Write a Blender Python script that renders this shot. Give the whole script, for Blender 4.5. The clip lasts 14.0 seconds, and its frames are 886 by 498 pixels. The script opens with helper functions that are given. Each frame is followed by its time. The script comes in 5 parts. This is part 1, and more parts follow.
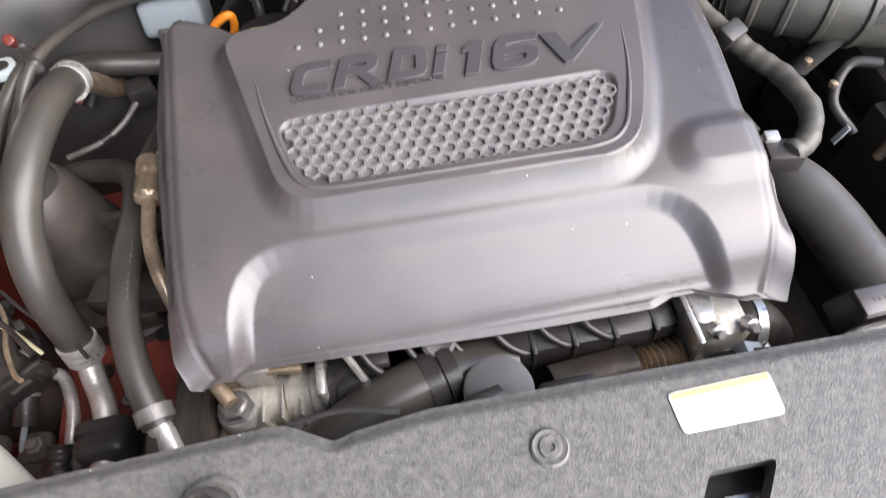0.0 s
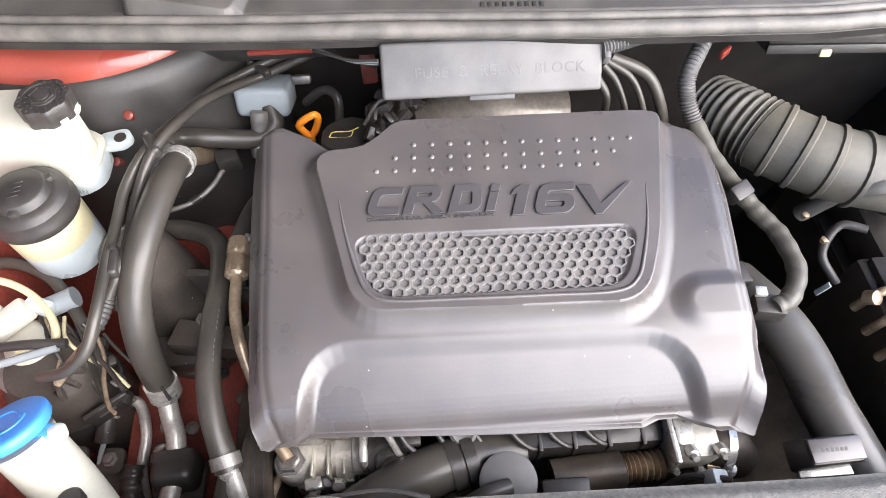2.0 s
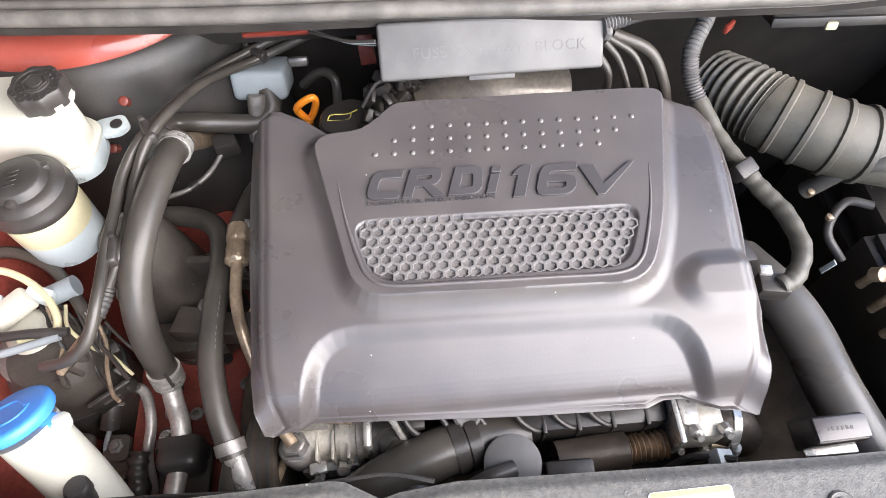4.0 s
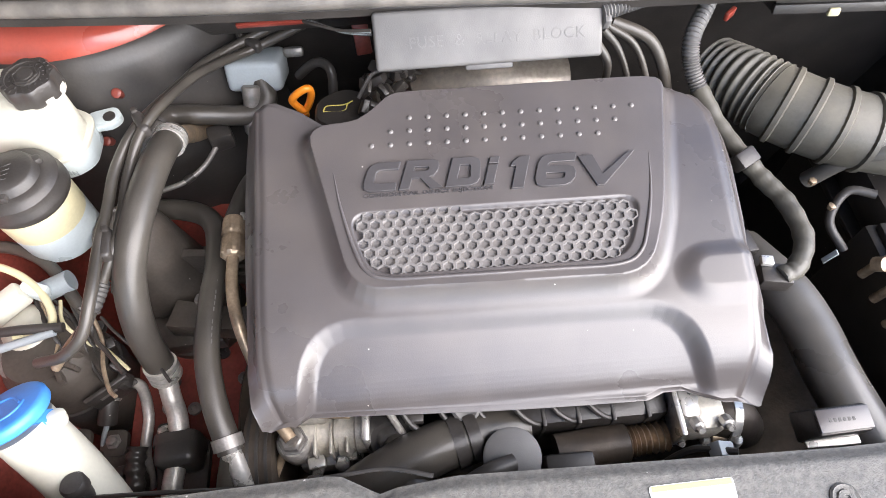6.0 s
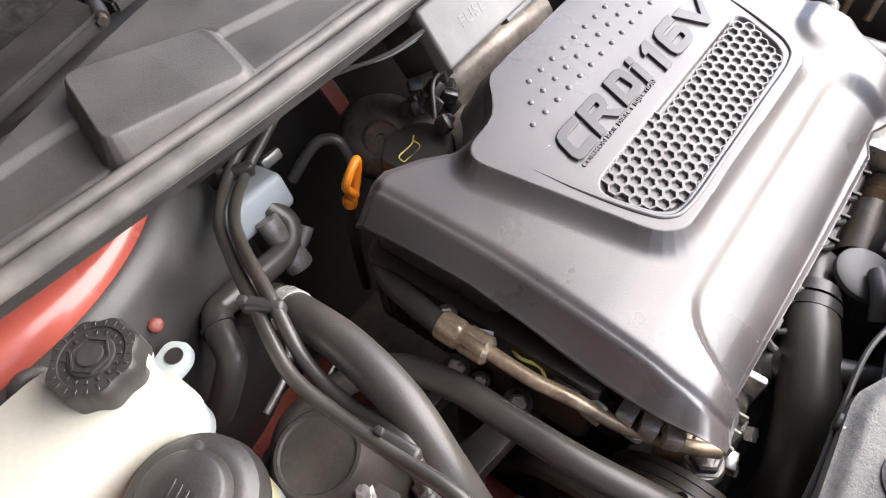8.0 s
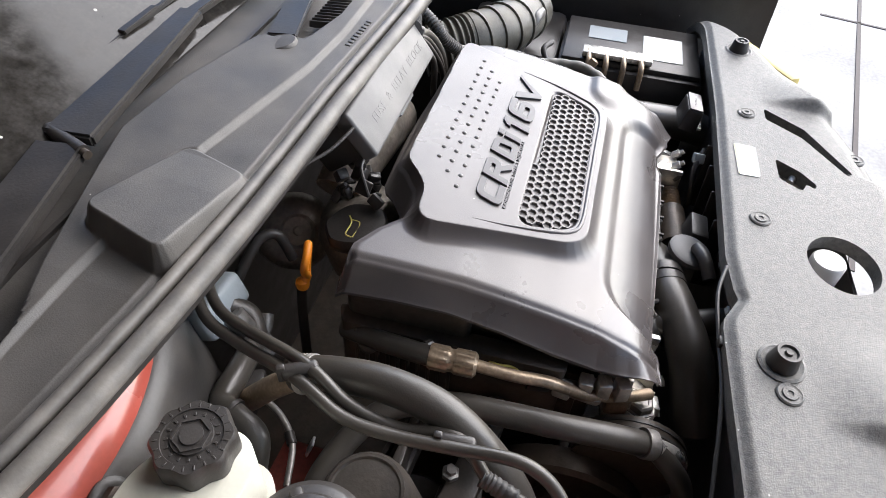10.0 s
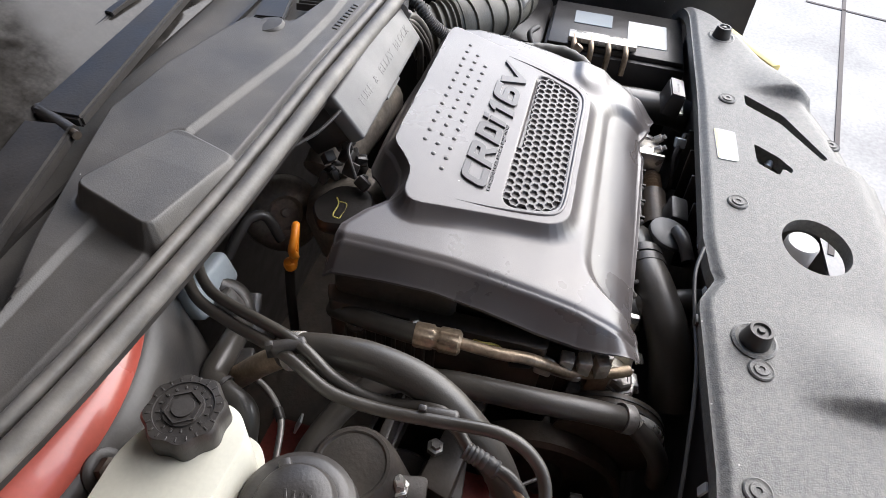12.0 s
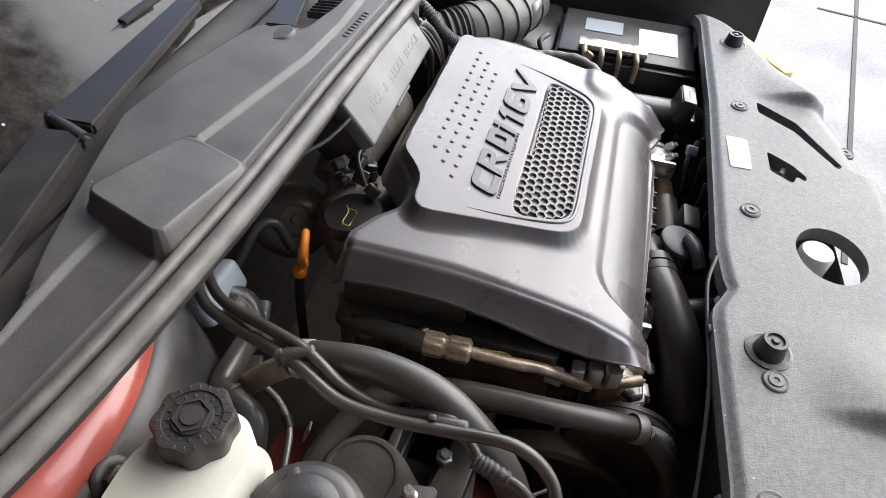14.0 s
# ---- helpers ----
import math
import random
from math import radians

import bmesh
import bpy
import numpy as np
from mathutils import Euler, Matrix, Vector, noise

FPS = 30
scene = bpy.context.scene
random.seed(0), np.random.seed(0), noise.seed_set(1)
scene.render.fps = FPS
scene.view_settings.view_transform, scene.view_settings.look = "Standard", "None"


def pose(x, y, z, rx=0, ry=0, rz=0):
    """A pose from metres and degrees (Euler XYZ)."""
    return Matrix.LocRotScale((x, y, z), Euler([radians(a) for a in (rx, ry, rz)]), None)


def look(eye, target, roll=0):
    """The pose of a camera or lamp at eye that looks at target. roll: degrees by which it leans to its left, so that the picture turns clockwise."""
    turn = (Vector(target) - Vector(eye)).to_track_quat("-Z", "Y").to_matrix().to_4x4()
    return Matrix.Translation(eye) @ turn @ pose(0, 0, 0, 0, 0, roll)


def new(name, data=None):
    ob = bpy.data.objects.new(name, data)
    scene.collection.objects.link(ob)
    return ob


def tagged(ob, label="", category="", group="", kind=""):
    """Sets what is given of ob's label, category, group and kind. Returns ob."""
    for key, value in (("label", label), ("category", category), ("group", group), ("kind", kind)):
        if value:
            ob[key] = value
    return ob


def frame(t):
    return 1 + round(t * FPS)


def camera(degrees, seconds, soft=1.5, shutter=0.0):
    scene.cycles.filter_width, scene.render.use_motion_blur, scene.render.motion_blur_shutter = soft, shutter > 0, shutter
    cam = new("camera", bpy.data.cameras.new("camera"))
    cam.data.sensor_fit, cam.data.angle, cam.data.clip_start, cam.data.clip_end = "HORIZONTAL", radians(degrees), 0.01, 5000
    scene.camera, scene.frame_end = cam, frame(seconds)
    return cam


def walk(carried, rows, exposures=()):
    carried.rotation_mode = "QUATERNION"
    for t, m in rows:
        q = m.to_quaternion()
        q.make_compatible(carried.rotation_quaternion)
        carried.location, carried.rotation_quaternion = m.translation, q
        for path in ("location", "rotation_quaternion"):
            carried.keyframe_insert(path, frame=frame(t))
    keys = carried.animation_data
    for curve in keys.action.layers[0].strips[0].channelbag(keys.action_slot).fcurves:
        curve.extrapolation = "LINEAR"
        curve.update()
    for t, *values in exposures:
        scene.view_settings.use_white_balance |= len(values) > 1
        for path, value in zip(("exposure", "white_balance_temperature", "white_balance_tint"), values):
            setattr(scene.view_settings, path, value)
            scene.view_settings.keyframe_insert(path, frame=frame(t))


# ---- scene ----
cam = camera(70.3, 14.0, soft=0.85, shutter=0.2)
PATH = [
    (0, (-0.0656, -0.0962, 1.2961), (-0.0102, 0.4499, 0.4603), -5.56),
    (0.5, (-0.0752, -0.0384, 1.4086), (-0.0504, 0.4993, 0.5658), -7.01),
    (1, (-0.0963, -0.0400, 1.4355), (-0.0752, 0.5077, 0.5991), -5.06),
    (1.5, (-0.0897, -0.0591, 1.4445), (-0.0668, 0.4944, 0.6120), -3.76),
    (2, (-0.0862, -0.0649, 1.4432), (-0.0492, 0.4795, 0.6052), -0.15),
    (2.5, (-0.0867, -0.0640, 1.4463), (-0.0540, 0.4687, 0.6006), -1.10),
    (3, (-0.0863, -0.0625, 1.4447), (-0.0542, 0.4642, 0.5953), -1.26),
    (5.5, (-0.0819, -0.0575, 1.4356), (-0.0537, 0.4510, 0.5750), -1.73),
    (6, (-0.0821, -0.0551, 1.4343), (-0.0522, 0.4513, 0.5725), -1.80),
    (6.5, (-0.0942, -0.0318, 1.4087), (-0.0171, 0.4881, 0.5579), -2.96),
    (7, (-0.2280, -0.0017, 1.3715), (-0.0413, 0.5038, 0.5291), -4.10),
    (7.5, (-0.3775, 0.0640, 1.3420), (-0.0844, 0.5409, 0.5133), -8.00),
    (8, (-0.4637, 0.1616, 1.3180), (-0.0224, 0.5492, 0.5087), -5.79),
    (8.5, (-0.5257, 0.2049, 1.3027), (0.0414, 0.4466, 0.5153), -0.12),
    (9, (-0.5874, 0.2492, 1.3409), (0.0500, 0.4097, 0.5873), 0.98),
    (9.2, (-0.6018, 0.2557, 1.3624), (0.0783, 0.4215, 0.6483), 2.12),
    (11.5, (-0.6408, 0.2564, 1.3815), (0.0471, 0.3654, 0.6640), 5.89),
    (12, (-0.6421, 0.2505, 1.3828), (0.0397, 0.3665, 0.6605), 5.41),
    (12.5, (-0.6440, 0.2476, 1.3800), (0.0411, 0.3754, 0.6629), 4.79),
    (13, (-0.6406, 0.2465, 1.3830), (0.0426, 0.3763, 0.6644), 4.70),
    (13.5, (-0.6415, 0.2485, 1.3810), (0.0459, 0.3798, 0.6667), 4.60),
    (14, (-0.6394, 0.2521, 1.3812), (0.0464, 0.3841, 0.6655), 4.71),
]
walk(cam, [(t, look(eye, target, roll)) for t, eye, target, roll in PATH], [(0.0, 1.40, 6350, 14), (1.0, 1.68, 6350, 14), (3.0, 1.56, 6350, 14), (6.5, 1.55, 6350, 14), (7.5, 1.56, 6450, 14), (8.0, 1.58, 6450, 14), (8.5, 1.50, 6450, 13), (9.2, 1.30, 6300, 12), (11.5, 0.99, 6250, 12), (14.0, 0.99, 6250, 12)])

# ---- light ----
world = bpy.data.worlds.new("sky")
scene.world = world
world.use_nodes = True
wn = world.node_tree.nodes
sky = wn.new("ShaderNodeTexSky")
sky.sky_type = "NISHITA"
sky.sun_disc = False
sky.sun_elevation, sky.sun_rotation = radians(38), radians(125)
world.node_tree.links.new(sky.outputs[0], wn["Background"].inputs[0])
wn["Background"].inputs[1].default_value = 0.15
sun = new("sun", bpy.data.lights.new("sun", "SUN"))
sun.data.energy, sun.data.angle, sun.data.color = 4.0, radians(80), (1.0, 0.95, 0.88)
sun.matrix_world = look((4.2, -2.9, 4.2), (0, 0.3, 0.9))


# ---- materials ----
def material(name, colour, rough=0.5, metal=0.0, vary=0.15, scale=30.0, bump=0.0, bump_scale=400.0, dust=0.0, dust_colour=(0.42, 0.38, 0.33), coat=0.0, spec=0.5, specks=0.0):
    """A surface with two scales of variation, fine relief and, where it has any, a film of dust."""
    m = bpy.data.materials.new(name)
    m.use_nodes = True
    t = m.node_tree
    n, l = t.nodes, t.links
    b = n["Principled BSDF"]
    b.inputs["Metallic"].default_value = metal
    b.inputs["Specular IOR Level"].default_value = spec
    b.inputs["Coat Weight"].default_value = coat
    co = n.new("ShaderNodeTexCoord")
    big = n.new("ShaderNodeTexNoise")
    big.inputs["Scale"].default_value, big.inputs["Detail"].default_value = scale, 6
    l.new(co.outputs["Object"], big.inputs["Vector"])
    fine = n.new("ShaderNodeTexNoise")
    fine.inputs["Scale"].default_value, fine.inputs["Detail"].default_value = bump_scale, 3
    l.new(co.outputs["Object"], fine.inputs["Vector"])
    ramp = n.new("ShaderNodeMapRange")
    ramp.inputs["From Min"].default_value, ramp.inputs["From Max"].default_value = 0.3, 0.7
    ramp.inputs["To Min"].default_value, ramp.inputs["To Max"].default_value = 1 - vary, 1 + vary
    l.new(big.outputs["Fac"], ramp.inputs["Value"])
    grain = n.new("ShaderNodeMapRange")
    grain.inputs["From Min"].default_value, grain.inputs["From Max"].default_value = 0.3, 0.7
    grain.inputs["To Min"].default_value, grain.inputs["To Max"].default_value = 1 - vary * 0.5, 1 + vary * 0.5
    l.new(fine.outputs["Fac"], grain.inputs["Value"])
    both = n.new("ShaderNodeMath")
    both.operation = "MULTIPLY"
    l.new(ramp.outputs[0], both.inputs[0])
    l.new(grain.outputs[0], both.inputs[1])
    tint = n.new("ShaderNodeMix")
    tint.data_type, tint.blend_type = "RGBA", "MULTIPLY"
    tint.inputs["Factor"].default_value = 1.0
    tint.inputs["A"].default_value = (*colour, 1)
    l.new(both.outputs[0], tint.inputs["B"])
    last = tint.outputs["Result"]
    if dust:
        film = n.new("ShaderNodeTexNoise")
        film.inputs["Scale"].default_value, film.inputs["Detail"].default_value = scale * 0.6 + 9, 8
        l.new(co.outputs["Object"], film.inputs["Vector"])
        much = n.new("ShaderNodeMapRange")
        much.inputs["From Min"].default_value, much.inputs["From Max"].default_value = 0.38, 0.72
        much.inputs["To Min"].default_value, much.inputs["To Max"].default_value = dust * 0.35, dust
        l.new(film.outputs["Fac"], much.inputs["Value"])
        cover = n.new("ShaderNodeMix")
        cover.data_type = "RGBA"
        l.new(much.outputs[0], cover.inputs["Factor"])
        l.new(last, cover.inputs["A"])
        cover.inputs["B"].default_value = (*dust_colour, 1)
        last = cover.outputs["Result"]
    if specks:
        # scattered grains of grit and fine scuffs
        cell = n.new("ShaderNodeTexVoronoi")
        cell.inputs["Scale"].default_value = 55
        l.new(co.outputs["Object"], cell.inputs["Vector"])
        grit = n.new("ShaderNodeMath")
        grit.operation = "LESS_THAN"
        grit.inputs[1].default_value = specks
        l.new(cell.outputs["Distance"], grit.inputs[0])
        some = n.new("ShaderNodeMath")
        some.operation = "GREATER_THAN"
        some.inputs[1].default_value = 0.72
        l.new(cell.outputs["Color"], some.inputs[0])
        both2 = n.new("ShaderNodeMath")
        both2.operation = "MULTIPLY"
        l.new(grit.outputs[0], both2.inputs[0])
        l.new(some.outputs[0], both2.inputs[1])
        gm = n.new("ShaderNodeMix")
        gm.data_type = "RGBA"
        l.new(both2.outputs[0], gm.inputs["Factor"])
        l.new(last, gm.inputs["A"])
        gm.inputs["B"].default_value = (0.55, 0.52, 0.48, 1)
        last = gm.outputs["Result"]
    l.new(last, b.inputs["Base Color"])
    rr = n.new("ShaderNodeMapRange")
    rr.inputs["From Min"].default_value, rr.inputs["From Max"].default_value = 0.3, 0.7
    rr.inputs["To Min"].default_value, rr.inputs["To Max"].default_value = max(0.03, rough - 0.08), min(1, rough + 0.08)
    l.new(big.outputs["Fac"], rr.inputs["Value"])
    l.new(rr.outputs[0], b.inputs["Roughness"])
    if bump:
        bp = n.new("ShaderNodeBump")
        bp.inputs["Strength"].default_value, bp.inputs["Distance"].default_value = bump, 0.001
        l.new(fine.outputs["Fac"], bp.inputs["Height"])
        l.new(bp.outputs[0], b.inputs["Normal"])
    return m


M_COVER = material("satin_grey_plastic", (0.070, 0.064, 0.066), 0.32, 0.0, 0.14, 11, 0.09, 1100, dust=0.13, dust_colour=(0.30, 0.25, 0.20), spec=0.75, specks=0.04)
M_TEXT = material("lettering_grey_plastic", (0.062, 0.058, 0.060), 0.33, 0.0, 0.08, 20, 0.05, 900)
M_HEX = material("dusty_grey_plastic", (0.13, 0.124, 0.124), 0.40, 0.0, 0.1, 30, 0.1, 900, dust=0.2)
M_PANEL = material("grained_panel_plastic", (0.088, 0.090, 0.086), 0.5, 0.0, 0.34, 260, 0.6, 700, specks=0.05, dust=0.25)
M_COWL = material("cowl_plastic", (0.044, 0.041, 0.039), 0.5, 0.0, 0.4, 14, 0.2, 900, dust=0.16, specks=0.03)
M_RUBBER = material("black_rubber", (0.026, 0.025, 0.025), 0.45, 0.0, 0.25, 20, 0.2, 300, dust=0.09, dust_colour=(0.32, 0.28, 0.23), specks=0.03)
M_HOSE = material("hose_rubber", (0.032, 0.029, 0.026), 0.36, 0.0, 0.3, 18, 0.12, 700, dust=0.12, dust_colour=(0.34, 0.30, 0.24), specks=0.03)
M_PIPE = material("smooth_pipe_plastic", (0.085, 0.083, 0.078), 0.34, 0.0, 0.15, 9, 0.05, 900, dust=0.20, spec=0.7)
M_CASTBLACK = material("black_painted_casting", (0.045, 0.041, 0.038), 0.45, 0.1, 0.35, 22, 0.4, 240, dust=0.24, dust_colour=(0.26, 0.21, 0.16), specks=0.04)
M_SEAL = material("weather_seal_rubber", (0.064, 0.062, 0.058), 0.5, 0.0, 0.25, 40, 0.25, 300, dust=0.36, specks=0.04)
M_BLACK = material("black_plastic", (0.025, 0.023, 0.022), 0.38, 0.0, 0.3, 30, 0.2, 400, dust=0.09, dust_colour=(0.30, 0.26, 0.22), specks=0.03)
M_GREYBOX = material("dusty_box_plastic", (0.082, 0.082, 0.082), 0.5, 0.0, 0.08, 14, 0.15, 900, dust=0.27, dust_colour=(0.4, 0.38, 0.36), specks=0.02)
M_DARK = material("oily_dark_metal", (0.04, 0.035, 0.03), 0.5, 0.3, 0.5, 26, 0.6, 130, dust=0.34, dust_colour=(0.2, 0.145, 0.10))
M_ALU = material("cast_aluminium", (0.46, 0.44, 0.41), 0.42, 0.45, 0.3, 45, 0.5, 260, dust=0.2)
# cast aluminium again, paled and warmed in colour for the light it catches
M_CAST = material("lit_cast_alloy", (0.60, 0.56, 0.48), 0.42, 0.25, 0.25, 50, 0.5, 260, dust=0.15)
M_STEEL = material("plated_steel", (0.62, 0.60, 0.56), 0.3, 0.6, 0.2, 60, 0.1, 300)
M_BOLT = material("dull_steel", (0.22, 0.21, 0.20), 0.4, 0.5, 0.3, 60, 0.3, 300, dust=0.2)
M_BRASS = material("tarnished_pipe_metal", (0.34, 0.26, 0.18), 0.40, 0.55, 0.35, 50, 0.2, 300)
M_RED = material("red_body_paint", (0.33, 0.048, 0.03), 0.32, 0.0, 0.12, 10, 0.03, 300, dust=0.10, coat=0.4)
M_REDDIRT = material("dirty_red_body_paint", (0.25, 0.047, 0.033), 0.42, 0.0, 0.4, 14, 0.1, 200, dust=0.18, dust_colour=(0.12, 0.08, 0.06))
M_WHITE = material("cream_reservoir_plastic", (0.56, 0.545, 0.46), 0.4, 0.0, 0.06, 14, 0.05, 300)
M_CLEAR = material("translucent_reservoir_plastic", (0.56, 0.62, 0.62), 0.35, 0.0, 0.06, 14, 0.05, 300)
M_YELLOW = material("fluid_tinted_plastic", (0.62, 0.57, 0.36), 0.35, 0.0, 0.08, 14, 0.05, 300)
M_PALE = material("pale_grey_plastic", (0.30, 0.34, 0.36), 0.45, 0.0, 0.08, 20, 0.1, 400, dust=0.1)
M_ORANGE = material("orange_plastic", (0.85, 0.27, 0.02), 0.4, 0.0, 0.08, 40, 0.05, 300)
M_BLUE = material("blue_plastic", (0.06, 0.26, 0.72), 0.4, 0.0, 0.08, 30, 0.05, 300)
M_LABEL = material("white_label", (0.82, 0.82, 0.80), 0.45, 0.0, 0.03, 20, 0.0, 300)
M_LABELY = material("yellow_print", (0.78, 0.63, 0.22), 0.45, 0.0, 0.05, 20, 0.0, 300)
M_INK = material("worn_yellow_print", (0.55, 0.48, 0.12), 0.6, 0.0, 0.2, 90, 0.0, 300)
M_GROUND = material("pale_concrete", (0.44, 0.42, 0.39), 0.85, 0.0, 0.25, 2.5, 0.4, 60)
M_DUCT = material("ribbed_duct_rubber", (0.04, 0.04, 0.038), 0.45, 0.0, 0.3, 14, 0.3, 300, dust=0.4, dust_colour=(0.32, 0.29, 0.22))
M_SHIELD = material("heat_shield_metal", (0.40, 0.355, 0.30), 0.38, 0.35, 0.35, 30, 0.3, 200, dust=0.12)


# ---- builders ----
def thing(name, label, category, at=(0, 0, 0), group="", kind=""):
    ob = new(name)
    ob.location = at
    ob.empty_display_size = 0.02
    bpy.context.view_layer.update()
    return tagged(ob, label, category, group, kind)


def mesh_of(name, bm, mat, smooth=True):
    me = bpy.data.meshes.new(name)
    bm.to_mesh(me)
    bm.free()
    me.materials.append(mat)
    if smooth:
        me.shade_smooth()
        me.set_sharp_from_angle(angle=radians(42))
    return me


def part(name, bm, mat, parent, label="", smooth=True):
    """One mesh under a thing or a part; its vertices are in world metres."""
    ob = new(name, mesh_of(name, bm, mat, smooth))
    if parent is not None:
        ob.parent = parent
        if parent.data is None:
            ob.matrix_parent_inverse = Matrix.Translation(-parent.location)
    return tagged(ob, label)


def single(name, bm, mat, label, category, group="", kind="", smooth=True):
    return tagged(part(name, bm, mat, None, "", smooth), label, category, group, kind)


def path(points, steps=8):
    """A smooth line through the points."""
    p = [np.array(q, float) for q in points]
    p = [2 * p[0] - p[1]] + p + [2 * p[-1] - p[-2]]
    out = []
    for i in range(1, len(p) - 2):
        for k in range(steps):
            t = k / steps
            a, b, c, d = p[i - 1], p[i], p[i + 1], p[i + 2]
            out.append(0.5 * (2 * b + (c - a) * t + (2 * a - 5 * b + 4 * c - d) * t * t + (3 * b - a - 3 * c + d) * t ** 3))
    out.append(p[-2])
    return out


def tube(points, radius, segs=14, steps=8, smooth=True, wall=0.0, bm=None):
    """A round tube along the points; radius is a number or a function of the way from 0 to 1."""
    bm = bm or bmesh.new()
    line = path(points, steps) if smooth else [np.array(q, float) for q in points]
    n = len(line)
    side = None
    rings = []
    for i, c in enumerate(line):
        d = line[min(i + 1, n - 1)] - line[max(i - 1, 0)]
        d = d / (np.linalg.norm(d) + 1e-9)
        if side is None:
            side = np.cross(d, (0.31, 0.17, 0.93))
        side = side - d * np.dot(side, d)
        side = side / (np.linalg.norm(side) + 1e-9)
        other = np.cross(d, side)
        r = radius(i / (n - 1)) if callable(radius) else radius
        rings.append([bm.verts.new(c + r * (math.cos(a) * side + math.sin(a) * other)) for a in (2 * math.pi * k / segs for k in range(segs))])
    for a, b in zip(rings, rings[1:]):
        for k in range(segs):
            bm.faces.new((a[k], a[(k + 1) % segs], b[(k + 1) % segs], b[k]))
    bm.faces.new(list(reversed(rings[0])))
    bm.faces.new(rings[-1])
    return bm


def lathe(profile, m=None, segs=28, wave=None, bm=None):
    """A turned shape: (radius, height) rows from bottom to top. wave(angle, radius) may scallop it."""
    bm = bm or bmesh.new()
    m = m or Matrix()
    rings = []
    for r, h in profile:
        ring = []
        for k in range(segs):
            a = 2 * math.pi * k / segs
            q = r * (wave(a, r) if wave else 1)
            ring.append(bm.verts.new(m @ Vector((q * math.cos(a), q * math.sin(a), h))))
        rings.append(ring)
    for a, b in zip(rings, rings[1:]):
        for k in range(segs):
            bm.faces.new((a[k], a[(k + 1) % segs], b[(k + 1) % segs], b[k]))
    bm.faces.new(list(reversed(rings[0])))
    bm.faces.new(rings[-1])
    return bm


def block(size, m=None, bevel=0.003, segs=2, taper=1.0, bm=None):
    """A box with rounded edges round the origin of m; taper scales its top."""
    own = bmesh.new()
    bmesh.ops.create_cube(own, size=1.0)
    for v in own.verts:
        k = taper if v.co.z > 0 else 1.0
        v.co = Vector((v.co.x * size[0] * k, v.co.y * size[1] * k, v.co.z * size[2]))
    if bevel:
        bmesh.ops.bevel(own, geom=own.edges[:], offset=bevel, segments=segs, affect="EDGES", profile=0.5)
    if m is not None:
        own.transform(m)
    if bm is None:
        return own
    join(bm, own)
    return bm


def join(bm, other):
    me = bpy.data.meshes.new("tmp")
    other.to_mesh(me)
    other.free()
    bm.from_mesh(me)
    bpy.data.meshes.remove(me)
    return bm


def prism(outline, z0, z1, bevel=0.0, m=None, segs=2):
    """An upright slab of a plan outline."""
    bm = bmesh.new()
    vs = [bm.verts.new((x, y, z0)) for x, y in outline]
    f = bm.faces.new(vs)
    ext = bmesh.ops.extrude_face_region(bm, geom=[f])
    for v in ext["geom"]:
        if isinstance(v, bmesh.types.BMVert):
            v.co.z = z1
    bmesh.ops.recalc_face_normals(bm, faces=bm.faces[:])
    if bevel:
        bmesh.ops.bevel(bm, geom=bm.edges[:], offset=bevel, segments=segs, affect="EDGES", profile=0.5, clamp_overlap=True)
    if m is not None:
        bm.transform(m)
    return bm


def rounded(outline, r, n=5):
    """A plan outline with its corners rounded."""
    out = []
    k = len(outline)
    for i in range(k):
        p, a, b = (Vector(outline[i]), Vector(outline[i - 1]), Vector(outline[(i + 1) % k]))
        da, db = (a - p), (b - p)
        q = min(r, da.length * 0.45, db.length * 0.45)
        s, e = p + da.normalized() * q, p + db.normalized() * q
        for j in range(n + 1):
            t = j / n
            out.append(tuple((1 - t) ** 2 * s + 2 * t * (1 - t) * p + t * t * e))
    return out


def lettering(text, size, m, depth=0.0012, shear=0.0, wide=1.0, bevel=0.0003, spacing=1.0, bold=0.0, fit=None):
    """Raised letters as a bmesh, baseline at the origin of m."""
    cu = bpy.data.curves.new("letters", "FONT")
    cu.body, cu.size, cu.shear, cu.extrude, cu.bevel_depth = text, size, shear, depth, bevel
    cu.space_character, cu.resolution_u, cu.offset = spacing, 4, bold
    ob = bpy.data.objects.new("letters", cu)
    scene.collection.objects.link(ob)
    me = ob.evaluated_get(bpy.context.evaluated_depsgraph_get()).to_mesh()
    bm = bmesh.new()
    bm.from_mesh(me)
    bpy.data.objects.remove(ob)
    if fit:
        xs, ys = [v.co.x for v in bm.verts], [v.co.y for v in bm.verts]
        kx, ky = fit[0] / (max(xs) - min(xs)), fit[1] / (max(ys) - min(ys))
        bm.transform(Matrix.Diagonal((kx, ky, 1, 1)) @ Matrix.Translation((-min(xs), -min(ys), 0)))
    bm.transform(m @ Matrix.Diagonal((wide, 1, 1, 1)))
    return bm


